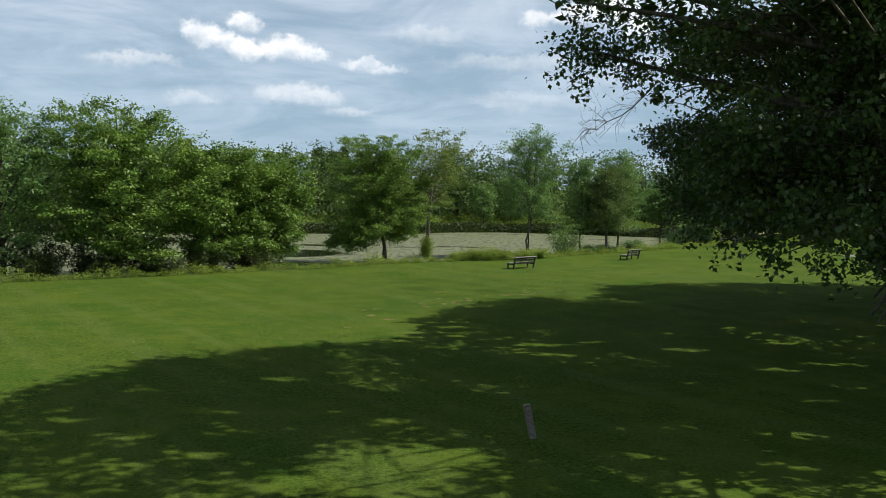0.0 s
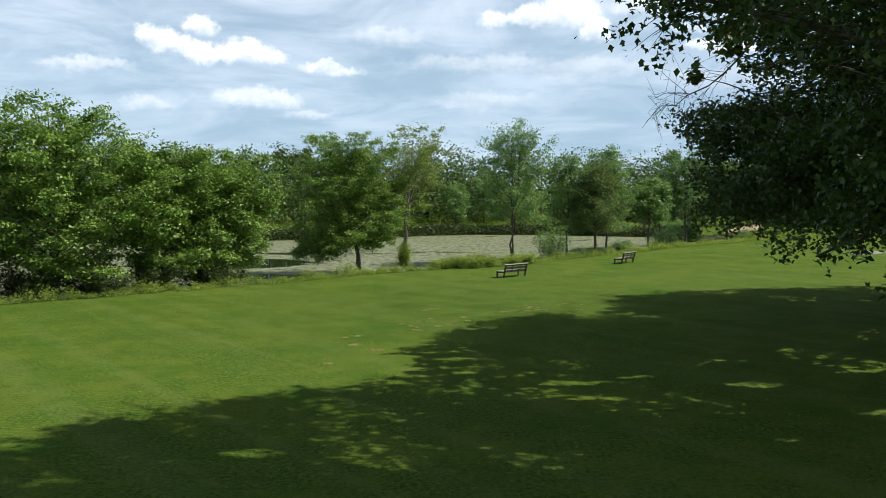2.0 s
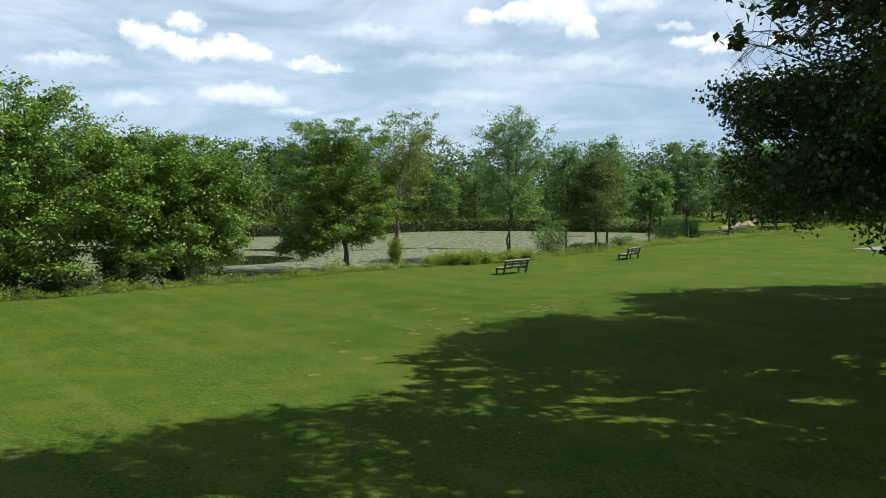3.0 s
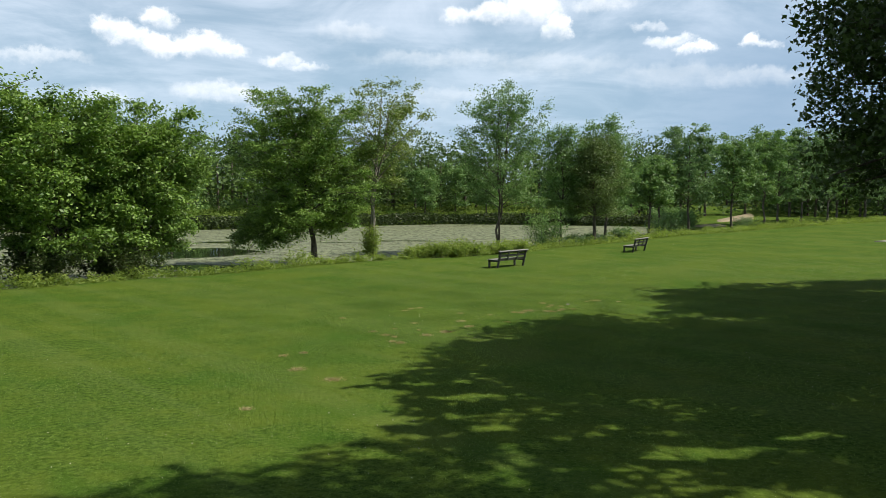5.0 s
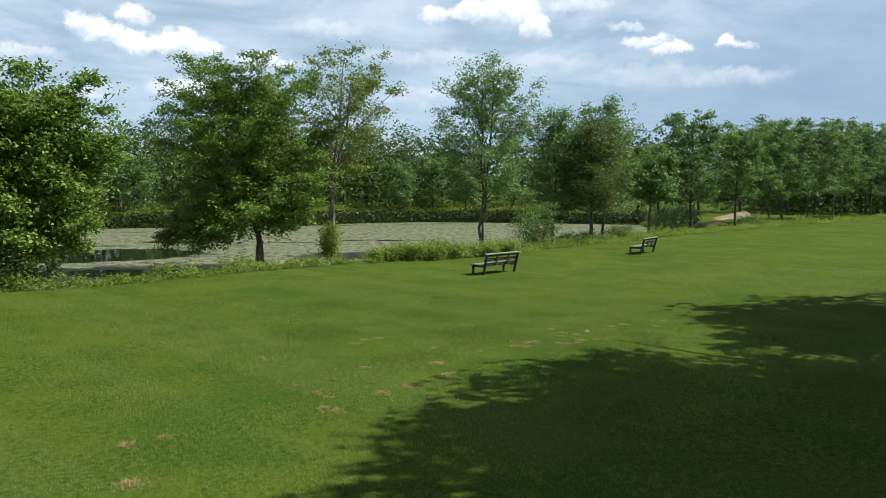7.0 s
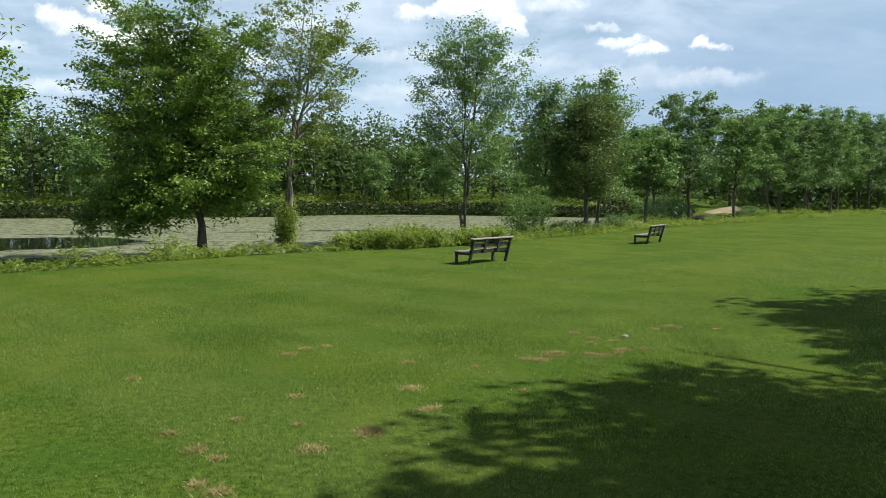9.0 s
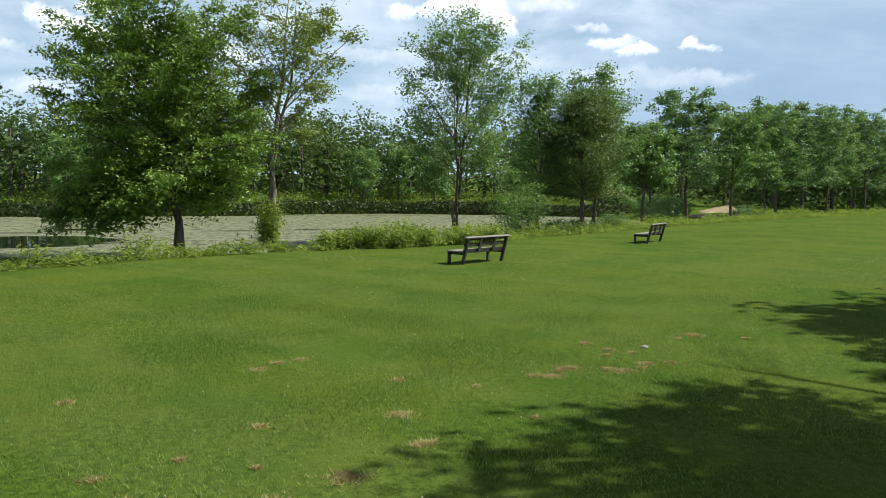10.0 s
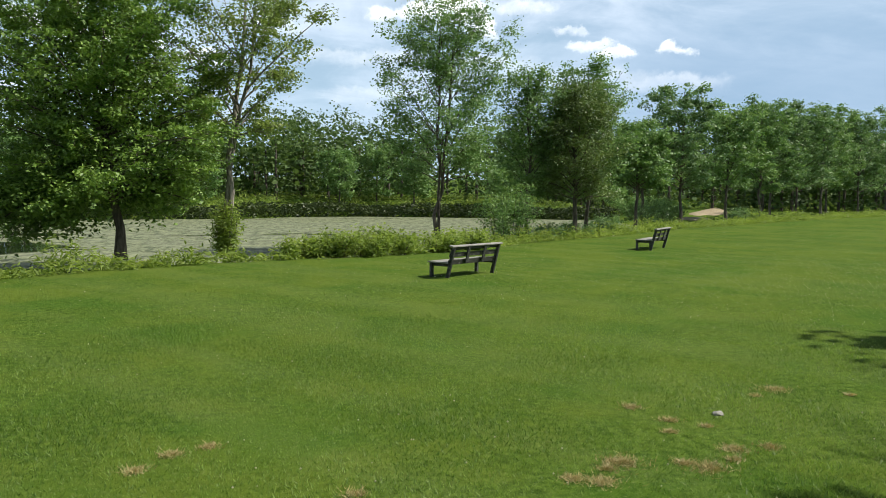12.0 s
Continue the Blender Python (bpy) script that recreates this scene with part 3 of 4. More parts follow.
grow_tree("maple_tree", (-16.4, 55.0, -0.1), "bushy green tree crowding its neighbours at the pond edge", 9.0, 0.9, 3.7, LEAF_MAPLE, BARK, 18,
          limbs=54, boughs=9, leaf_count=37000, leaf_size=0.205, thick=0.12, shape=(0.75, 0.98, 1.06, 0.9, 0.5), puff=0.52, squash=0.6, inner=0.10)
grow_tree("maple_tree", (-21.4, 51.0, -0.1), "tall full green tree at the pond edge", 11.2, 0.9, 4.9, LEAF_MAPLE, BARK, 19,
          limbs=64, boughs=9, leaf_count=42000, leaf_size=0.215, thick=0.2, shape=(0.78, 1.0, 1.06, 0.95, 0.55), puff=0.55, squash=0.6, inner=0.10)
grow_tree("maple_tree", (-28.0, 49.0, -0.1), "pale green tree at the pond edge", 11.4, 0.5, 4.3, LEAF_FRESH, BARK, 20,
          limbs=50, boughs=8, leaf_count=20000, leaf_size=0.22, thick=0.18, shape=(0.75, 0.98, 1.06, 0.9, 0.5), puff=0.52, squash=0.6, inner=0.10)

EAST = [(23.1, 88.6, 6.2, 2.4, LEAF_FRESH), (28.5, 93.2, 9.0, 3.3, LEAF_DEEP), (35.6, 99.6, 8.6, 2.8, LEAF_FRESH), (41.3, 104.2, 9.4, 3.1, LEAF_FRESH),
        (49.0, 110.6, 9.6, 3.6, LEAF_DEEP), (55.2, 115.8, 10.3, 3.8, LEAF_FRESH), (63, 120.6, 10.4, 3.8, LEAF_DEEP), (71.5, 127, 11.5, 4.2, LEAF_FRESH),
        (80, 133, 12.0, 4.3, LEAF_DEEP), (90, 140, 12.5, 4.3, LEAF_FRESH), (25.8, 94.0, 6.0, 2.9, LEAF_DEEP), (45.5, 109.5, 9.8, 3.6, LEAF_DEEP), (59, 120.5, 10.6, 4.0, LEAF_FRESH)]
for k, (x, y, h, r, mat) in enumerate(EAST):
    grow_tree("shore_tree", (x, y, -0.05), "young leafy tree with thin dark trunk beside the lawn", h * 1.17, 2.6, r * 1.02, mat, BARK, 40 + k,
              low_droop=0.1, limbs=26, boughs=6, leaf_count=14000 if k < 6 else 9500, leaf_size=0.24 if k < 6 else 0.29, puff=0.5, squash=0.5, lift=0.4, thick=0.11, group="row of trees beside the lawn")


# ---- the large oaks over the lawn ----
# how far the three crowns reach, told on the ground where the sun lays them down, and the gaps in them (place, half length, half width)
REACH = np.array([(-9, 4), (-10.5, 13), (-11.2, 17.5), (-10.7, 20.7), (-8.7, 24), (-5.5, 26.8), (-1.7, 28.3), (-1.9, 30.5), (-1.4, 31.9), (-2.1, 33.6), (-0.4, 35), (0.4, 37.2),
                  (1.6, 38), (1.4, 39), (2.5, 40.3), (4.8, 41.8), (6.3, 41), (7.5, 41.6), (8, 43.9), (9.4, 44.9), (9.6, 48), (12.7, 49.5), (19, 51), (60, 51), (60, 4)], float)
GAPS = [(-7.9, 19.6, 0.9, 0.25), (-4.5, 21.2, 1.2, 0.35), (3.8, 27.4, 1.3, 0.4), (9.0, 26.9, 1.2, 0.5), (-0.7, 13.5, 2.0, 1.9), (0.5, 14.5, 0.9, 0.7), (-2.2, 12.6, 1.1, 0.6), (10.5, 19.7, 1.4, 0.5),
        (13.3, 24.8, 1.2, 0.4), (11.0, 23.7, 0.9, 0.35), (4.1, 25.6, 1.2, 0.3), (0.3, 21.3, 0.9, 0.2), (0.5, 31.2, 0.8, 0.3), (-1.5, 31.6, 0.7, 0.4), (0.6, 29.0, 0.7, 0.3), (11.0, 35.1, 0.9, 0.3), (5.8, 28.1, 0.8, 0.3),
        (7.2, 33.1, 0.9, 0.25), (-5.5, 17.6, 0.9, 0.25), (-6.6, 15.4, 0.8, 0.3), (-4.6, 14.2, 0.9, 0.3), (-8.4, 16.6, 0.7, 0.3), (6.6, 17.6, 0.9, 0.3), (8.4, 16.4, 1.0, 0.35), (4.6, 14.6, 0.8, 0.3),
        (7.6, 21.6, 0.9, 0.25), (12.4, 21.4, 1.1, 0.35), (5.6, 12.6, 1.0, 0.35), (2.4, 18.4, 0.7, 0.2), (-2.5, 17.8, 0.8, 0.2), (13.0, 28.6, 1.0, 0.3), (9.6, 30.4, 0.7, 0.25)]


def laid_down(places):
    """Where the sun lays the shadows of places on the level lawn."""
    return places[:, :2] - places[:, 2:3] * np.array([to_sun.x, to_sun.y]) / to_sun.z


def within_reach(places):
    """Whether tufts at these places, with the leaves round them, stay inside the reach of the crowns."""
    def inside(x, y):
        hit = np.zeros(len(places), bool)
        for (ax, ay), (bx, by) in zip(REACH, np.roll(REACH, -1, axis=0)):
            hit ^= ((ay > y) != (by > y)) & (x < (bx - ax) * (y - ay) / (by - ay + 1e-12) + ax)
        return hit

    x, y = laid_down(places).T
    return inside(x, y) & inside(x - 0.55, y + 0.35)


def in_gap(places, rng):
    q = laid_down(places)
    hit = np.zeros(len(places), bool)
    for x, y, long, wide in GAPS:
        d = np.hypot((q[:, 0] - x) / long, (q[:, 1] - y) / wide)
        hit |= d + 0.35 * np.sin(q[:, 0] * 5.1 + 7 * y) * np.sin(q[:, 1] * 9.3 + 3 * x) < rng.uniform(0.55, 1.15, len(places))
    return hit


def lobed_leaves(rng, centres, size):
    """Leaves with three lobes, each its own size and way, hanging in all directions."""
    n = len(centres)
    axis = rng.normal(size=(n, 3))
    axis[:, 2] -= 0.35
    axis = unit(axis)
    side = unit(np.cross(axis, rng.normal(size=(n, 3)) * 0.6 + (0, 0, 0.75)))
    normal = np.cross(side, axis)
    length = size * rng.uniform(0.7, 1.3, (n, 1))
    outline = ((-0.5, 0.0, 0.0), (-0.02, 0.40, -0.05), (0.08, 0.18, 0.03), (0.52, 0.0, -0.08), (0.08, -0.18, 0.03), (-0.02, -0.40, -0.05))
    verts = np.stack([centres + length * (a * axis + b * side + c * normal) for a, b, c in outline], 1).reshape(-1, 3)
    return verts, np.arange(6 * n).reshape(-1, 6)


def build_oak(place, label, seed, height, girth_low, radius, arms, leaf_count, leaf_size, floor, bare_twigs=None, fine=0, top=1.0, free_span=1.04, lobed=False, shade=None, trim=None):
    """An oak inside a rounded outline: arms (heading in degrees, start height, reach, rise, droop), boughs, twigs and leaves on the twigs."""
    rng = np.random.default_rng(seed)
    oak = thing("oak_tree", place, label, "tree", "oaks on the lawn")
    u = np.linspace(0, 1, 12)[:, None]
    line = np.concatenate([0 * u, 0 * u, height * 0.92 * u], 1)
    line[1:] += rng.normal(size=(11, 3)) * (0.12, 0.12, 0)
    girth = girth_low * (1 - u[:, 0]) ** 0.7 + 0.03
    girth[0] *= 1.4
    part("trunk", mesh_of("trunk", *tube(line, girth, 12), BARK, True), oak)
    spots = []
    heights, spans = (0.1, 0.16, 0.3, 0.5, 0.72, 0.9, 1.0), (0.62, 0.74, 0.93, 1.0, 0.95 * top, 0.65 * top, 0.2 * top)
    for heading, z0, reach, rise, droop, free in arms:
        clusters = []
        if not free:
            reach = min(reach, 0.94 * radius * np.interp((z0 + rise - droop) / height, heights, spans))
        out = np.array([math.cos(radians(heading)), math.sin(radians(heading)), 0.0])
        line_at = np.array([np.array(place) + out * reach * u + (0, 0, z0 + rise * u - droop * u ** 2.2) for u in np.linspace(0.15, 1, 8)])
        if not free and (np.hypot((laid_down(line_at) - (-0.7, 13.5))[:, 0] / 2.2, (laid_down(line_at) - (-0.7, 13.5))[:, 1] / 2.0) < 1).any():
            continue
        while trim and reach > 2.5 and not all(trim((np.array(place) + out * reach * u + (0, 0, z0 + rise * u - droop * u ** 2.2))[None])[0] for u in (0.6, 0.8, 1.0)):
            reach, rise = reach * 0.93, rise * 0.97
        pieces = limb_with_boughs(rng, (np.interp(z0, line[:, 2], line[:, 0]), np.interp(z0, line[:, 2], line[:, 1]), z0), radians(heading), reach, rise, droop,
                                  girth_low * 0.36, 17, clusters, 0.35, 0.006, 5, 0.45)
        clusters = np.array(clusters)
        z = clusters[:, 2]
        # rounded outline with a flat, drooping underside
        span = radius * np.interp(z / height, heights, spans) * (free_span if free else 1.0)
        clusters = clusters[(np.hypot(clusters[:, 0], clusters[:, 1]) < span * rng.uniform(0.92, 1.03, len(z))) & (z > floor)]
        clusters = clusters[within_reach(clusters + np.array(place))]
        if trim:
            clusters = clusters[trim(clusters + np.array(place) + rng.normal(size=clusters.shape) * 0.2)]
        if not len(clusters):
            clusters = np.array([[0, 0, z0]], float)
        twigs = np.repeat(clusters, 3, 0)
        ways = unit(rng.normal(size=twigs.shape) * (1, 1, 0.6) + unit(twigs * (1, 1, 0)) * 0.5) * rng.uniform(0.35, 1.05, (len(twigs), 1))
        for a, w in zip(twigs[::8], ways[::8]):
            pieces.append(tube([a, a + w * 0.5 + (0, 0, 0.03), a + w], (0.012, 0.008, 0.004), 3))
        part("limb", mesh_of("limb", *gather(pieces), BARK, True), oak)
        spots.append((twigs, ways, np.full(len(twigs), bool(free))))
    closing = None
    if shade:
        # short boughs that close the crown where the sun would come through
        west_end, south, north = shade
        have = laid_down(np.concatenate([t[0] for t in spots]) + np.array(place))
        extra, pieces = [], []
        for x in np.arange(west_end, place[0] + 4, 0.75):
            for y in np.arange(south, north, 0.75):
                q = np.array([x, y]) + rng.uniform(-0.3, 0.3, 2)
                if (np.hypot(have[:, 0] - q[0], have[:, 1] - q[1]) < 0.75).sum() > 15:
                    continue
                for z in rng.permutation(np.linspace(0.36, 0.96, 16)) * height:
                    p = np.array([*(q + z * np.array([to_sun.x, to_sun.y]) / to_sun.z), z]) - np.array(place)
                    if np.hypot(p[0], p[1]) < 1.06 * radius * np.interp(z / height, heights, spans) and within_reach((p + np.array(place))[None])[0] and (not trim or trim((p + np.array(place))[None])[0]):
                        extra.append(p)
                        pieces.append(tube([p * (0.8, 0.8, 1) - (0, 0, 0.7), p * (0.92, 0.92, 1) - (0, 0, 0.2), p], (0.03, 0.02, 0.008), 4))
                        break
        if extra:
            twigs = np.repeat(np.array(extra), 4, 0)
            spread = unit(rng.normal(size=twigs.shape) * (1, 1, 0.5)) * rng.uniform(0.3, 0.9, (len(twigs), 1))
            k = np.repeat(np.arange(len(twigs)), 14)
            filled = twigs[k] + spread[k] * rng.uniform(0.0, 1.1, (len(k), 1)) + rng.normal(size=(len(k), 3)) * 0.12
            filled = filled[~in_gap(filled + np.array(place), rng)]
            closing = leaves(rng, filled, 0.32, wide=0.66)
            part("limb", mesh_of("limb", *gather(pieces), BARK, True), oak)
    if bare_twigs is not None:
        root, tip = np.array(bare_twigs[0], float), np.array(bare_twigs[1], float)
        s = np.linspace(0, 1, 7)[:, None]
        stem = root + (tip - root) * s + np.array([0, 0, -0.25]) * np.sin(s * 3.14) + rng.normal(size=(7, 3)) * 0.04
        pieces = [tube(stem, np.linspace(0.022, 0.006, 7), 4)]
        for k in range(26):
            a = stem[rng.integers(1, 7)] + rng.normal(size=3) * 0.03
            w = unit(rng.normal(size=3) * (1, 1, 0.7) + (tip - root) * 0.45) * rng.uniform(0.3, 0.9)
            mid = a + w * 0.5 + rng.normal(size=3) * 0.06
            pieces.append(tube([a, mid, a + w + (0, 0, -0.1)], (0.008, 0.006, 0.003), 3))
            pieces.append(tube([mid, mid + w * 0.25 + rng.normal(size=3) * 0.15, mid + w * 0.4 + rng.normal(size=3) * 0.25], (0.005, 0.004, 0.003), 3))
        part("dead_branch", mesh_of("dead_branch", *gather(pieces), BARK, True), oak, "bare dead grey-brown twigs")
    twigs, ways, free = (np.concatenate([s[k] for s in spots]) for k in range(3))
    # lobed leaves in tufts on the open side over the lawn, coarser foliage in the top and on the side turned away from it
    west = (twigs[:, 0] < 2) & ~(free & (fine > 0))
    high = twigs[:, 2] > 10.5
    part_high = (west & high).sum() / max(west.sum(), 1)
    groups = [(west & ~high, (1.7 if lobed else 0.6) * leaf_count * (1 - part_high), leaf_size * (0.76 if lobed else 1.0), lobed), (west & high, 0.6 * leaf_count * part_high, leaf_size * 1.6, False), (twigs[:, 0] >= 2, 0.14 * leaf_count, leaf_size * 2.2, False)]
    if fine:
        groups.append((free & (twigs[:, 0] < 2), fine, 0.165, True))
    pieces, stars = [] if closing is None else [closing], []
    for side, share, size, star in groups:
        sprays = np.flatnonzero(side)[::4 if star else 1]
        if not len(sprays):
            continue
        m = int(share)
        k = sprays[rng.integers(0, len(sprays), m)]
        # each spray carries its leaves in a tuft round its tip
        places = twigs[k] + ways[k] * rng.uniform(0.55, 1.15, (m, 1)) + rng.normal(size=(m, 3)) * size * (1.15 if star else 0.75)
        places = places[~in_gap(places + np.array(place), rng)]
        (stars if star else pieces).append(lobed_leaves(rng, places, size) if star else leaves(rng, places, size, wide=0.62))
    if pieces:
        part("crown", mesh_of("crown", *gather(pieces), LEAF_OAK), oak)
    if stars:
        part("hanging_leaves", mesh_of("hanging_leaves", *gather(stars), LEAF_OAK), oak, "lobed dark green leaves on drooping sprays")
    return oak


def oak_arms(seed, count, low, high, reach, droop_low):
    rng = np.random.default_rng(seed)
    arms = []
    for i in range(count):
        u = (i + 0.5) / count
        z0 = low + (high - low) * u ** 0.9
        r = reach * (1.0 - 0.85 * max(u - 0.45, 0) ** 1.3) * rng.uniform(0.85, 1.02)
        arms.append((i * 137.5 + rng.uniform(-18, 18), z0, r, r * (0.10 + 0.75 * u), r * droop_low * (1 - u), False))
    return arms


build_oak((13.4, 17.4, 0), "large spreading oak with dark leaves drooping over the lawn", 5, 23.0, 0.55, 10.3,
          [(180, 4.6, 9.8, 4.0, 1.2, True), (172, 3.8, 7.6, 2.2, 2.6, True), (184, 3.7, 7.4, 1.8, 2.4, True), (197, 3.8, 7.4, 2.2, 2.6, True), (160, 3.8, 7.8, 2.2, 2.6, True),
           (188, 5.6, 9.2, 3.4, 1.2, True), (168, 6.4, 9.3, 4.0, 1.0, True), (210, 4.2, 7.8, 2.4, 2.4, True), (150, 4.2, 8.6, 2.4, 2.6, True), (140, 4.0, 8.8, 2.2, 2.5, True), (176, 7.5, 9.8, 3.4, 1.0, True), (185, 8.6, 9.7, 3.6, 0.8, True),
           (194, 7.4, 9.6, 3.0, 1.0, True), (165, 8.8, 9.6, 3.2, 0.8, True), (179, 10.5, 9.5, 3.0, 0.5, True),
           (112, 6.6, 10.4, 3.0, 0.8, True), (122, 7.0, 10.4, 3.2, 0.8, True), (104, 8.0, 10.2, 3.0, 0.6, True)]
          + oak_arms(6, 52, 4.6, 18.2, 10.2, 0.25), 74000, 0.195, 3.9, ((-7.4, 2.9, 8.6), (-9.3, 2.8, 7.2)), lobed=True, top=1.25, shade=(-11.5, 8, 29.5),
          trim=lambda p: (p[:, 0] > np.where(p[:, 2] < 8.3, 7.0, 3.5)) & (p[:, 2] > 3.9)
          & ~((p[:, 0] > 6.5) & (p[:, 2] > 7.0) & (p[:, 2] < 13) & (np.sin(p[:, 0] * 1.5 + p[:, 2] * 1.7) * np.sin(p[:, 1] * 1.2 + p[:, 2] * 0.9) > 0.06)))
build_oak((21.0, 32.6, 0), "large spreading oak with dark leaves beside the lawn", 7, 17.0, 0.5, 12.0,
          [(178, 5.4, 11.0, 3.4, 1.2, True), (190, 6.5, 10.8, 3.0, 0.8, True), (166, 6.0, 11.0, 3.0, 1.0, True), (183, 4.9, 10.6, 2.0, 1.6, True), (156, 5.2, 11.6, 2.4, 1.2, True), (148, 5.8, 11.8, 3.0, 1.0, True), (152, 7.0, 11.2, 2.6, 0.8, True), (150, 4.9, 12.2, 1.8, 2.4, True), (158, 5.1, 12.0, 2.0, 2.6, True), (144, 5.0, 12.2, 1.8, 2.2, True), (151, 6.2, 11.6, 2.4, 1.6, True)] + oak_arms(8, 54, 5.0, 15.0, 11.6, 0.15), 90000, 0.21, 3.9, fine=32000, top=0.95, free_span=1.08, shade=(-2.5, 28.5, 43),
          trim=lambda p: p[:, 0] > -0.4 + 0.514 * (p[:, 1] - 15.3))
build_oak((27.5, 42.5, 0), "large spreading oak with dark leaves farther along the lawn", 9, 16.0, 0.5, 10.0, oak_arms(10, 36, 4.4, 14.0, 9.2, 0.2), 40000, 0.30, 3.5, shade=(8, 42, 51))
# unseen oak, added so that the right side of the lawn lies in shade
build_oak((25.5, 18.5, 0), "unseen spreading oak with dark leaves, added to shade the lawn's side", 12, 17.0, 0.5, 10.5, oak_arms(13, 36, 4.4, 15.0, 10.0, 0.2), 30000, 0.32, 3.5)


# ---- weeds along the lawn's edge ----
def build_weeds():
    rng = np.random.default_rng(21)
    n = 6000
    d = rng.uniform(70, 262, n)
    off = rng.uniform(-0.1, 1.9, n) ** 1.0
    xy = shore_at(d, off)
    tall = 0.22 + 0.62 * (0.5 + 0.5 * np.sin(d * 0.9) * np.sin(d * 0.37 + 1)) * np.clip(off + 0.4, 0, 1) + rng.uniform(0, 0.25, n)
    tall *= (0.55 + 0.7 * np.sin(d * 0.53 + 2 * np.sin(d * 0.21)) ** 2) * rng.uniform(0.45, 1.35, n) * (0.75 + 0.35 * np.sin(d * 2.3) * np.sin(d * 1.1 + 2))
    base = np.stack([xy[:, 0], xy[:, 1], land_height(xy[:, 0], xy[:, 1])], 1)
    spots = np.repeat(base, 12, 0)
    spots[:, :2] += rng.normal(size=(len(spots), 2)) * 0.12
    spots[:, 2] += np.repeat(tall, 12) * rng.uniform(0.05, 1.0, len(spots))
    tagged(new("shore_weeds", mesh_of("shore_weeds", *leaves(rng, spots, 0.2, 0.6, 0.3), LEAF_WEED)), "strip of tall leafy green weeds between lawn and pond", "weeds", kind="stuff")


build_weeds()


def build_bush(place, wide, high, label, mat, seed, leaf_count=2600, leaf_size=0.155, name="bush"):
    """A shrub: many stems from one root and leaves along them."""
    rng = np.random.default_rng(seed)
    bush = thing(name, place, label, "shrub")
    stems, spots = [], []
    for k in range(26):
        turn, reach, top = rng.uniform(0, 6.28), wide * rng.uniform(0.1, 1.0), high * rng.uniform(0.55, 1.1)
        root = np.array([math.cos(turn), math.sin(turn), 0]) * reach * 0.5
        line = curve_points(root, turn, reach * 0.5, top, 0.12 * top, rng, 6)
        stems.append(tube(line, np.linspace(0.014, 0.004, 6), 4))
        spots.extend(line[1:])
    for stem in stems:
        part("stem", mesh_of("stem", *stem, BARK), bush)
    spots = np.array(spots)[rng.integers(0, len(spots), leaf_count)] + rng.normal(size=(leaf_count, 3)) * (0.16, 0.16, 0.13)
    spots = spots[spots[:, 2] > 0.03]
    part("foliage", mesh_of("foliage", *leaves(rng, spots, leaf_size, 0.4, 0.42), mat), bush)
    return bush


build_bush((-1.85, 67.2, -0.05), 0.55, 2.0, "climbing green leaves wrapped round the slender tree's foot", LEAF_WEED, 61, 2600, 0.15, "vine_bush")
for k, (x, y, wide, high) in enumerate([(1.0, 65.6, 1.0, 0.7), (2.1, 65.7, 1.1, 0.95), (3.3, 66.3, 1.2, 1.05), (4.5, 67.0, 1.0, 0.8), (6.4, 68.3, 1.1, 0.75), (7.8, 69.6, 1.1, 0.8)]):
    build_bush((x, y, -0.05), wide, high, "low leafy bright green bush at the lawn's edge", LEAF_WEED, 62 + k)
build_bush((10.9, 75.6, -0.2), 1.7, 3.0, "tall loose green shrub leaning over the water", LEAF_FRESH, 71, 4200, 0.17)
for k, (x, y, wide, high) in enumerate([(13.6, 77.0, 1.1, 0.8), (15.4, 78.8, 1.2, 0.75), (19.0, 83.5, 1.4, 1.1), (25.0, 91.3, 1.7, 1.9), (27.0, 94.5, 1.8, 2.2), (38.0, 101.5, 1.5, 1.3)]):
    build_bush((x, y, -0.1), wide, high, "low dark green shrub under the trees at the shore", LEAF_DEEP, 72 + k)
for k, (x, y, wide, high) in enumerate([(-13.2, 56.2, 1.6, 1.3), (-16.2, 53.6, 1.7, 1.5), (-18.9, 51.4, 1.6, 1.4), (-21.9, 49.6, 1.7, 1.6), (-24.7, 47.8, 1.7, 1.5)]):
    build_bush((x, y, -0.1), wide, high, "dark shrub with pale blossom under the shore trees", LEAF_BLOOM, 80 + k, 3200)


# added shrubs fill the dark space under the trees; their colour holds the shade
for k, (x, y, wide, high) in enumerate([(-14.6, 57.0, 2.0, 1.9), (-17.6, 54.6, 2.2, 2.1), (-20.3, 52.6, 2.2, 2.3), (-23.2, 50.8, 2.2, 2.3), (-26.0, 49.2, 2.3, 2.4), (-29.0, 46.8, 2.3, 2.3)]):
    build_bush((x, y, -0.3), wide, high, "dense undergrowth shrub, the shore trees shade put into its dark colour", LEAF_SHADE, 90 + k, 3600, 0.2)


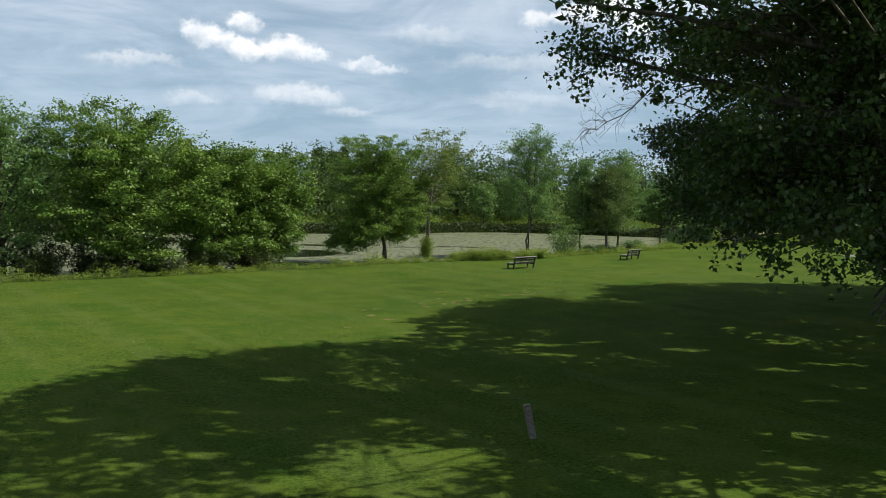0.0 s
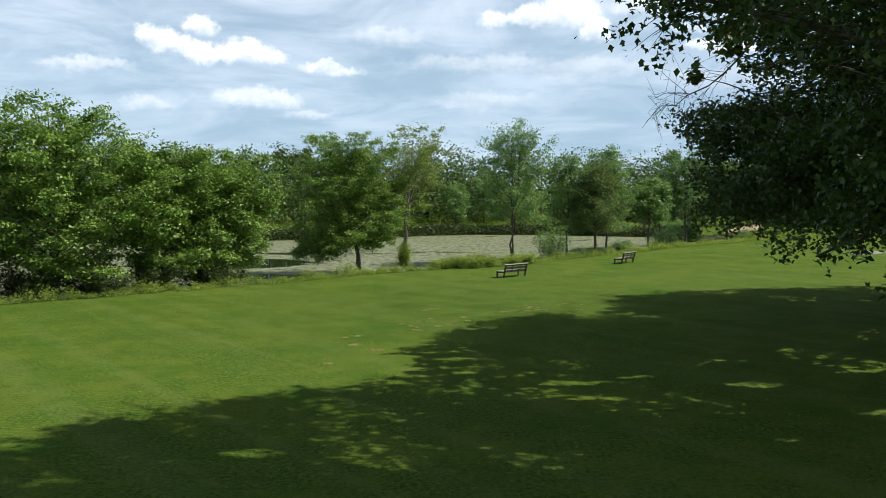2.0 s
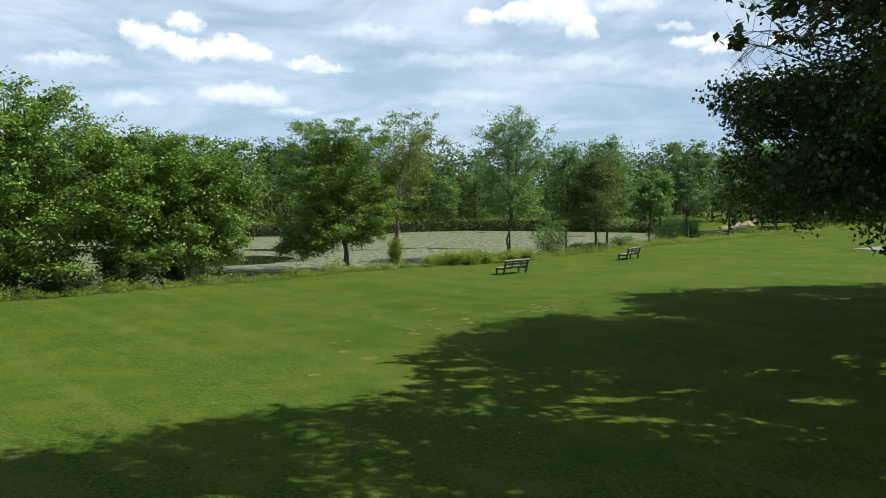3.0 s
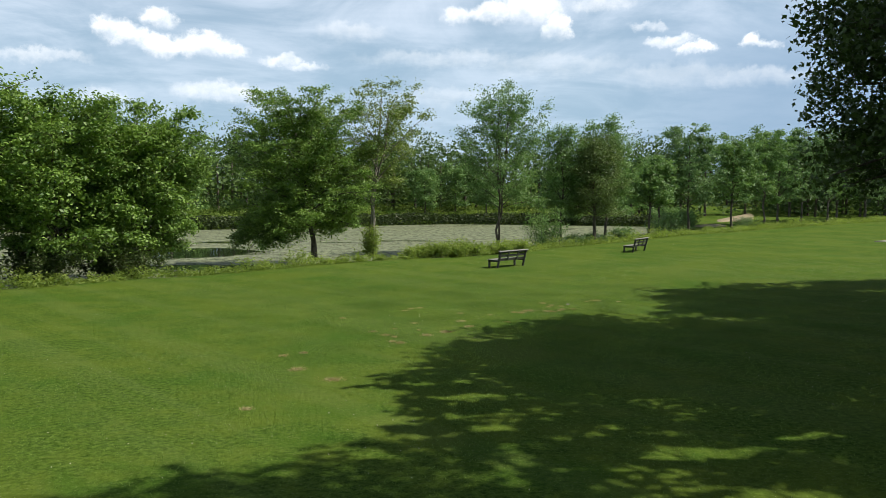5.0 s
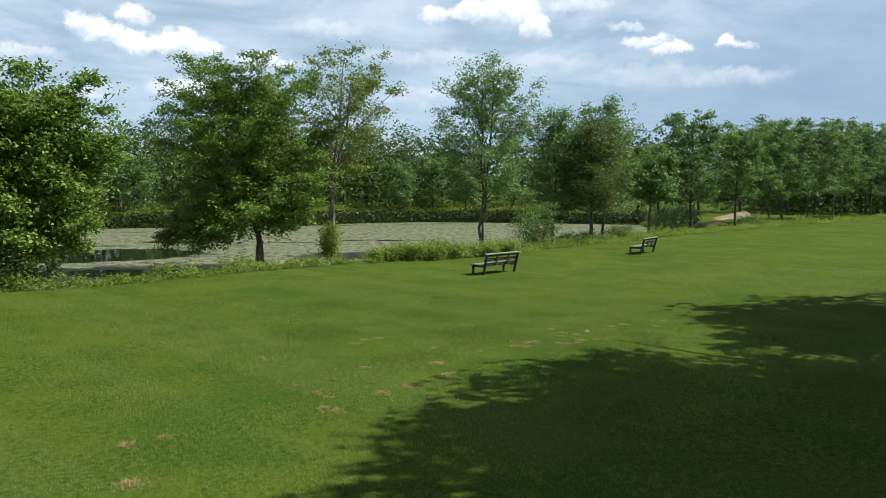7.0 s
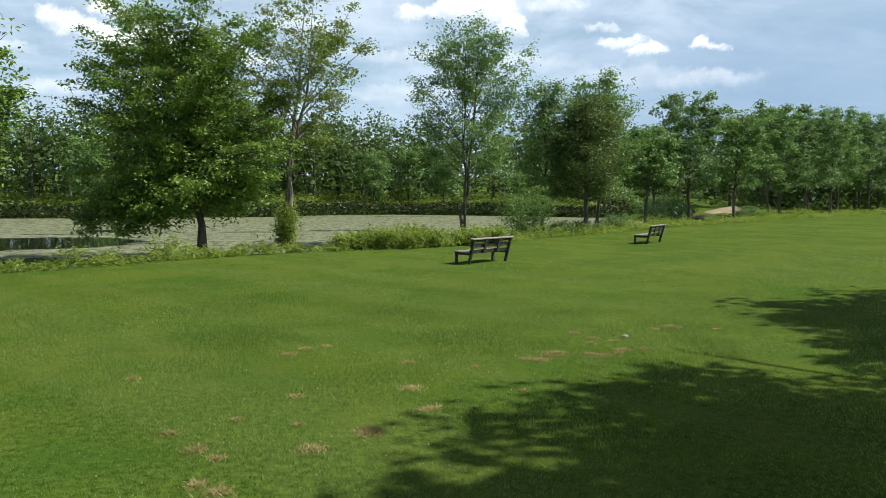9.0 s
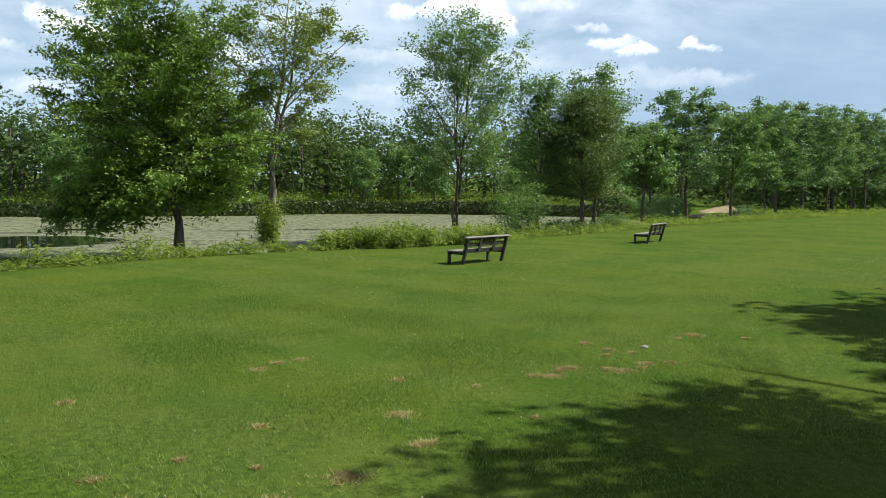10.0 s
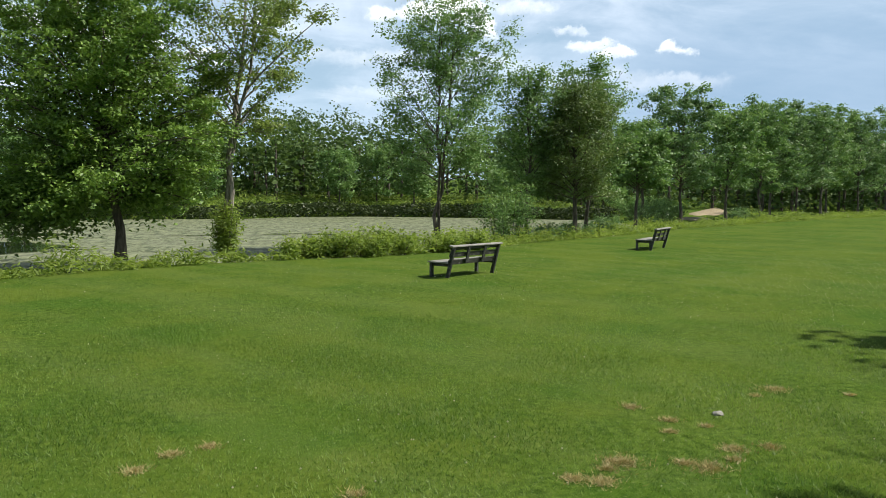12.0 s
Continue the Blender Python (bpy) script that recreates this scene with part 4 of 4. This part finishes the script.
# ---- far bank and woods ----
def build_far():
    rng = np.random.default_rng(22)
    n = 30000
    x = rng.uniform(-130, 36, n)
    y = far_shore(x) + rng.uniform(0, 1, n) ** 1.2 * 16
    z = land_height(x, y) + rng.uniform(0, 1, n) * (0.75 + 0.4 * np.sin(x * 0.4) * np.sin(x * 0.13))
    low = y < far_shore(x) + 2.2 + 0.8 * np.sin(x * 0.3)
    spots = np.stack([x, y, z], 1)
    tagged(new("far_bank_meadow", mesh_of("far_bank_meadow", *leaves(rng, spots[~low], 0.38, 0.4, 0.4), LEAF_REED)), "bright green tall meadow plants on the far bank", "meadow", kind="stuff")
    # band of reeds in the darkened colour, for the shade low on the bank
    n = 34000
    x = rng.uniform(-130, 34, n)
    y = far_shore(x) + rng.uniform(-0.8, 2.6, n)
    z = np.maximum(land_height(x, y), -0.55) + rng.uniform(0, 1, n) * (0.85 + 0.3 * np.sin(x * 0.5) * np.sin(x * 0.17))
    tagged(new("far_bank_reeds", mesh_of("far_bank_reeds", *leaves(rng, np.stack([x, y, z], 1), 0.45, 0.5, 0.4), LEAF_REED_SHADED)), "green reeds along the far waterline, darkened for the shaded bank", "reeds", kind="stuff")
    spots, inner, trunks = [], [], []
    for k in range(560):
        if k < 420:
            x, row = rng.uniform(-190, 130), rng.uniform(0, 1)
            y = np.interp(x, [-190, -60, -24, 12, 40, 75, 130], [116, 120, 124, 141, 135, 132, 150]) + row * 45
        else:
            x, row = rng.uniform(62, 210), rng.uniform(0, 1)
            y = 0.66 * x + 98 + row * 50
        h = rng.uniform(9.0, 12.6) + row * 3.6 if k < 420 else rng.uniform(9.0, 12.5) + row * 2.5
        r = rng.uniform(2.7, 4.3)
        ground = float(land_height(np.array([x]), np.array([y]))[0])
        way = unit(rng.normal(size=(30, 3)) + (0, -0.45, 0.15))
        spots.append(way * rng.uniform(0.65, 1.0, (30, 1)) * (r, r, h * 0.46) + (x, y, ground + h * 0.48))
        inner.append(unit(rng.normal(size=(56, 3))) * rng.uniform(0.2, 0.7, (56, 1)) * (r, r, h * 0.45) + (x, y, ground + h * 0.46))
        inner.append(np.stack([x + rng.normal(size=48) * 2.4, y + rng.normal(size=48) * 2.4, ground + rng.uniform(0.3, 6.5, 48)], 1))
        spots.append(np.stack([x + rng.normal(size=6) * 2.2, y + rng.normal(size=6) * 2.2, ground + rng.uniform(0.4, 1.8, 6)], 1))
        trunks.append(tube([(x, y, ground), (x, y, ground + h * 0.6)], (0.22, 0.1), 5))
    spots = np.concatenate(spots)
    woods = thing("far_woods", (0, 0, 0), "dense mixed green woodland beyond the pond", "woods", kind="stuff")
    part("foliage", mesh_of("foliage", *gather([clumped(rng, spots, 180000, 1.15, 0.47, 0.75, 0.75), leaves(rng, np.concatenate(inner), 0.85, 0.3, 0.8)]), LEAF_WOODS), woods)
    part("trunks", mesh_of("trunks", *gather(trunks), BARK), woods)


build_far()
for k, (x, y, h, r) in enumerate([(5.1, 134.5, 6.6, 2.2), (-10, 128, 6.6, 2.2), (14, 134, 5.6, 1.9), (24, 130, 6.2, 2.4), (-26, 122, 7.2, 2.6), (-44, 119, 6.6, 2.2), (33, 126, 6.4, 2.3), (10, 139, 7.6, 2.4)]):
    grow_tree("far_bank_tree", (x, y, 0.7), "young light green tree on the far bank", h, 0.9, r, LEAF_FRESH, BARK, 120 + k, limbs=18, boughs=5, leaf_count=3200, leaf_size=0.36,
              puff=0.65, thick=0.09, group="young trees on the far bank", detail=False)
for k, (x, y, wide, high) in enumerate([(30.5, 100.5, 2.0, 1.8), (33.5, 107, 2.2, 1.9), (34.0, 114, 2.3, 2.1), (36, 121, 2.4, 2.0), (24.5, 125.5, 2.2, 1.7)]):
    build_bush((x, y, 0), wide, high, "rounded bright green shrub on the pond's grassy end", LEAF_FRESH, 140 + k, 2600, 0.24)


for k, (x, y, h) in enumerate([(-78, 235, 22), (-41, 244, 20), (-37, 244.5, 19), (-33.5, 246, 20.5)]):
    grow_tree("far_pine", (x, y, 2.0), "dark pine standing above the far woods", h, 6.0, 3.4, LEAF_SHADE, BARK, 160 + k, limbs=30, boughs=4, leaf_count=2600, leaf_size=0.75,
              puff=0.8, shape=(0.9, 1.0, 0.8, 0.6, 0.3), thick=0.25, squash=0.4, lift=0.1, top_rise=0.4, group="pines on the skyline", detail=False)


# ---- bare sand beyond the trees ----
def build_sand(centre, along, across, turn_by, label):
    n, m = 28, 10
    turn, ring = np.meshgrid(np.arange(n) * 2 * np.pi / n, np.linspace(0.02, 1, m), indexing="ij")
    edge = 1 + 0.16 * np.sin(3 * turn + 1) + 0.08 * np.sin(7 * turn)
    u, v = along * ring * edge * np.cos(turn), across * ring * edge * np.sin(turn)
    c, si = math.cos(radians(turn_by)), math.sin(radians(turn_by))
    x, y = centre[0] + u * c - v * si, centre[1] + u * si + v * c
    verts = np.stack([x, y, land_height(x, y) + 0.25 * (1 - ring ** 2) + 0.02 - 0.2 * (ring > 0.99)], -1).reshape(-1, 3)
    i, j = np.meshgrid(np.arange(n), np.arange(m - 1), indexing="ij")
    k = (i + 1) % n
    faces = np.stack([i * m + j, i * m + j + 1, k * m + j + 1, k * m + j], -1).reshape(-1, 4)
    tagged(new("sand_patch", mesh_of("sand_patch", verts, faces, SAND, True)), label, "sand", kind="structure")


build_sand((49.0, 128.0), 13.0, 1.9, 58, "bare tan sandy clearing beyond the trees")
build_sand((36.2, 106.5), 2.6, 1.4, 30, "bare tan sandy strip at the pond's grassy end")


def build_pad():
    pad = board((5.5, 2.2, 0.06), (0, 0, 0.02), bevel=0.012, mat=CONCRETE, name="concrete_pad")
    tagged(new("concrete_pad", pad), "flat pale grey concrete pad let into the lawn", "paving", kind="structure").matrix_basis = pose(40.6, 78.4, 0, 0, 0, 35)


build_pad()


# ---- grass blades, clover flowers, dry clippings ----
def blades(rng, x, y, tall, mat, name, label, category, width=0.006, lay=0.4):
    n = len(x)
    turn = rng.uniform(0, 2 * np.pi, n)
    base = np.stack([x, y, np.full(n, -0.005)], 1)
    side = np.stack([np.cos(turn), np.sin(turn), np.zeros(n)], 1) * width * rng.uniform(0.6, 1.4, (n, 1))
    tip = base + np.stack([rng.normal(size=n) * lay, rng.normal(size=n) * lay, np.ones(n)], 1) * tall[:, None]
    verts = np.stack([base - side, base + side, tip], 1).reshape(-1, 3)
    return tagged(new(name, mesh_of(name, verts, np.arange(3 * n).reshape(-1, 3), mat)), label, category, kind="stuff")


def build_grass():
    rng = np.random.default_rng(31)
    n = 220000
    x, y = 3.5 + rng.normal(size=n) * 5.5, 45 + rng.normal(size=n) * 4.5
    m = 70000
    x = np.concatenate([x, 2 + rng.normal(size=m) * 13, 0.5 + rng.normal(size=m) * 5])
    y = np.concatenate([y, 40 + rng.normal(size=m) * 14, 36 + rng.normal(size=m) * 4])
    keep = y < np.interp(x, SHORE[:, 0], SHORE[:, 1]) + 0.3
    x, y = x[keep], y[keep]
    tall = rng.uniform(0.018, 0.052, len(x)) * (0.8 + 0.4 * np.sin(x * 1.7 + np.sin(y * 1.3)) * np.sin(y * 1.1))
    blades(rng, x, y, tall, BLADE, "lawn_grass", "short mown green grass blades of the lawn", "grass", 0.0055, 0.6)


def build_clover():
    """Small white clover heads scattered in drifts."""
    rng = np.random.default_rng(32)
    n = 5200
    x, y = rng.uniform(-12, 34, n), rng.uniform(22, 90, n)
    drift = np.sin(x * 0.45 + 1.3 * np.sin(y * 0.21)) * np.sin(y * 0.33 + 0.7) + rng.normal(size=n) * 0.35
    keep = (drift > 0.25) & (y < np.interp(x, SHORE[:, 0], SHORE[:, 1]) - 0.2)
    x, y = x[keep], y[keep]
    more = 2600
    x = np.concatenate([x, 18 + rng.normal(size=more) * 6])
    y = np.concatenate([y, 56 + rng.normal(size=more) * 4.5])
    n = len(x)
    c = np.stack([x, y, rng.uniform(0.04, 0.075, n)], 1)
    r = rng.uniform(0.006, 0.012, (n, 1))
    dirs = np.array([(1, 0, 0), (0, 1, 0), (-1, 0, 0), (0, -1, 0), (0, 0, 1), (0, 0, -1)], float)
    verts = (c[:, None] + dirs[None] * r[:, None]).reshape(-1, 3)
    tri = np.array([(0, 1, 4), (1, 2, 4), (2, 3, 4), (3, 0, 4), (1, 0, 5), (2, 1, 5), (3, 2, 5), (0, 3, 5)])
    faces = (tri[None] + 6 * np.arange(n)[:, None, None]).reshape(-1, 3)
    tagged(new("clover_flowers", mesh_of("clover_flowers", verts, faces, CLOVER)), "tiny white clover flowers scattered in the lawn", "flowers", kind="stuff")


def build_clippings():
    """Dry tan tufts of cut grass lying on the lawn, in a loose band and in single spots."""
    rng = np.random.default_rng(33)
    xs, ys = [], []
    spots = [(3.78, 42.65, 0.22), (4.46, 42.4, 0.22), (4.3, 42.55, 0.1), (3.41, 42.2, 0.17), (3.2, 42.3, 0.12), (4.95, 42.85, 0.15), (6.66, 45.0, 0.2), (-0.19, 43.4, 0.13), (-0.42, 43.0, 0.12),
             (0.12, 43.6, 0.11), (1.39, 42.2, 0.12), (0.65, 38.7, 0.22), (0.06, 38.2, 0.2), (-2.44, 41.5, 0.12), (-0.7, 37.1, 0.15), (1.28, 40.6, 0.17), (-0.91, 37.3, 0.12),
             (-1.08, 38.3, 0.16), (-3.12, 34.0, 0.22), (-2.24, 32.9, 0.24), (-3.72, 30.6, 0.13), (-3.6, 35.6, 0.14), (-3.14, 35.9, 0.12)]
    for _ in range(20):
        t = rng.uniform(0, 1)
        spots.append((-1.5 + 9.5 * t + rng.normal() * 0.7, 37.8 + 8.2 * t + rng.normal() * 0.6, rng.uniform(0.04, 0.12)))
    for x, y, r in spots:
        r *= 0.55
        m = int(5200 * r)
        a, d = rng.uniform(0, 6.28, m), np.abs(rng.normal(size=m)) * r
        xs.append(x + np.cos(a) * d)
        ys.append(y + np.sin(a) * d)
    x, y = np.concatenate(xs), np.concatenate(ys)
    blades(rng, x, y, rng.uniform(0.015, 0.045, len(x)), DRY_BLADE, "dry_clippings", "small tan heaps of dry grass clippings on the lawn", "grass clippings", 0.006, 1.1)


build_grass()
build_clover()
build_clippings()


def build_lump():
    """Small half-sunk grey lump, added for an unclear dark clump in the grass."""
    bm = bmesh.new()
    bmesh.ops.create_icosphere(bm, subdivisions=3, radius=0.055)
    for v in bm.verts:
        v.co *= 1 + 0.22 * noise.noise(v.co * 26)
    bmesh.ops.scale(bm, vec=(1.25, 0.9, 0.6), verts=bm.verts)
    me = bpy.data.meshes.new("grey_lump")
    bm.to_mesh(me)
    bm.free()
    me.materials.append(CONCRETE)
    stone = tagged(new("grey_lump", me), "small rough grey lump lying in the mown grass", "stone")
    stone.matrix_basis = pose(5.4, 44.0, 0.012, 0, 0, 25)


build_lump()
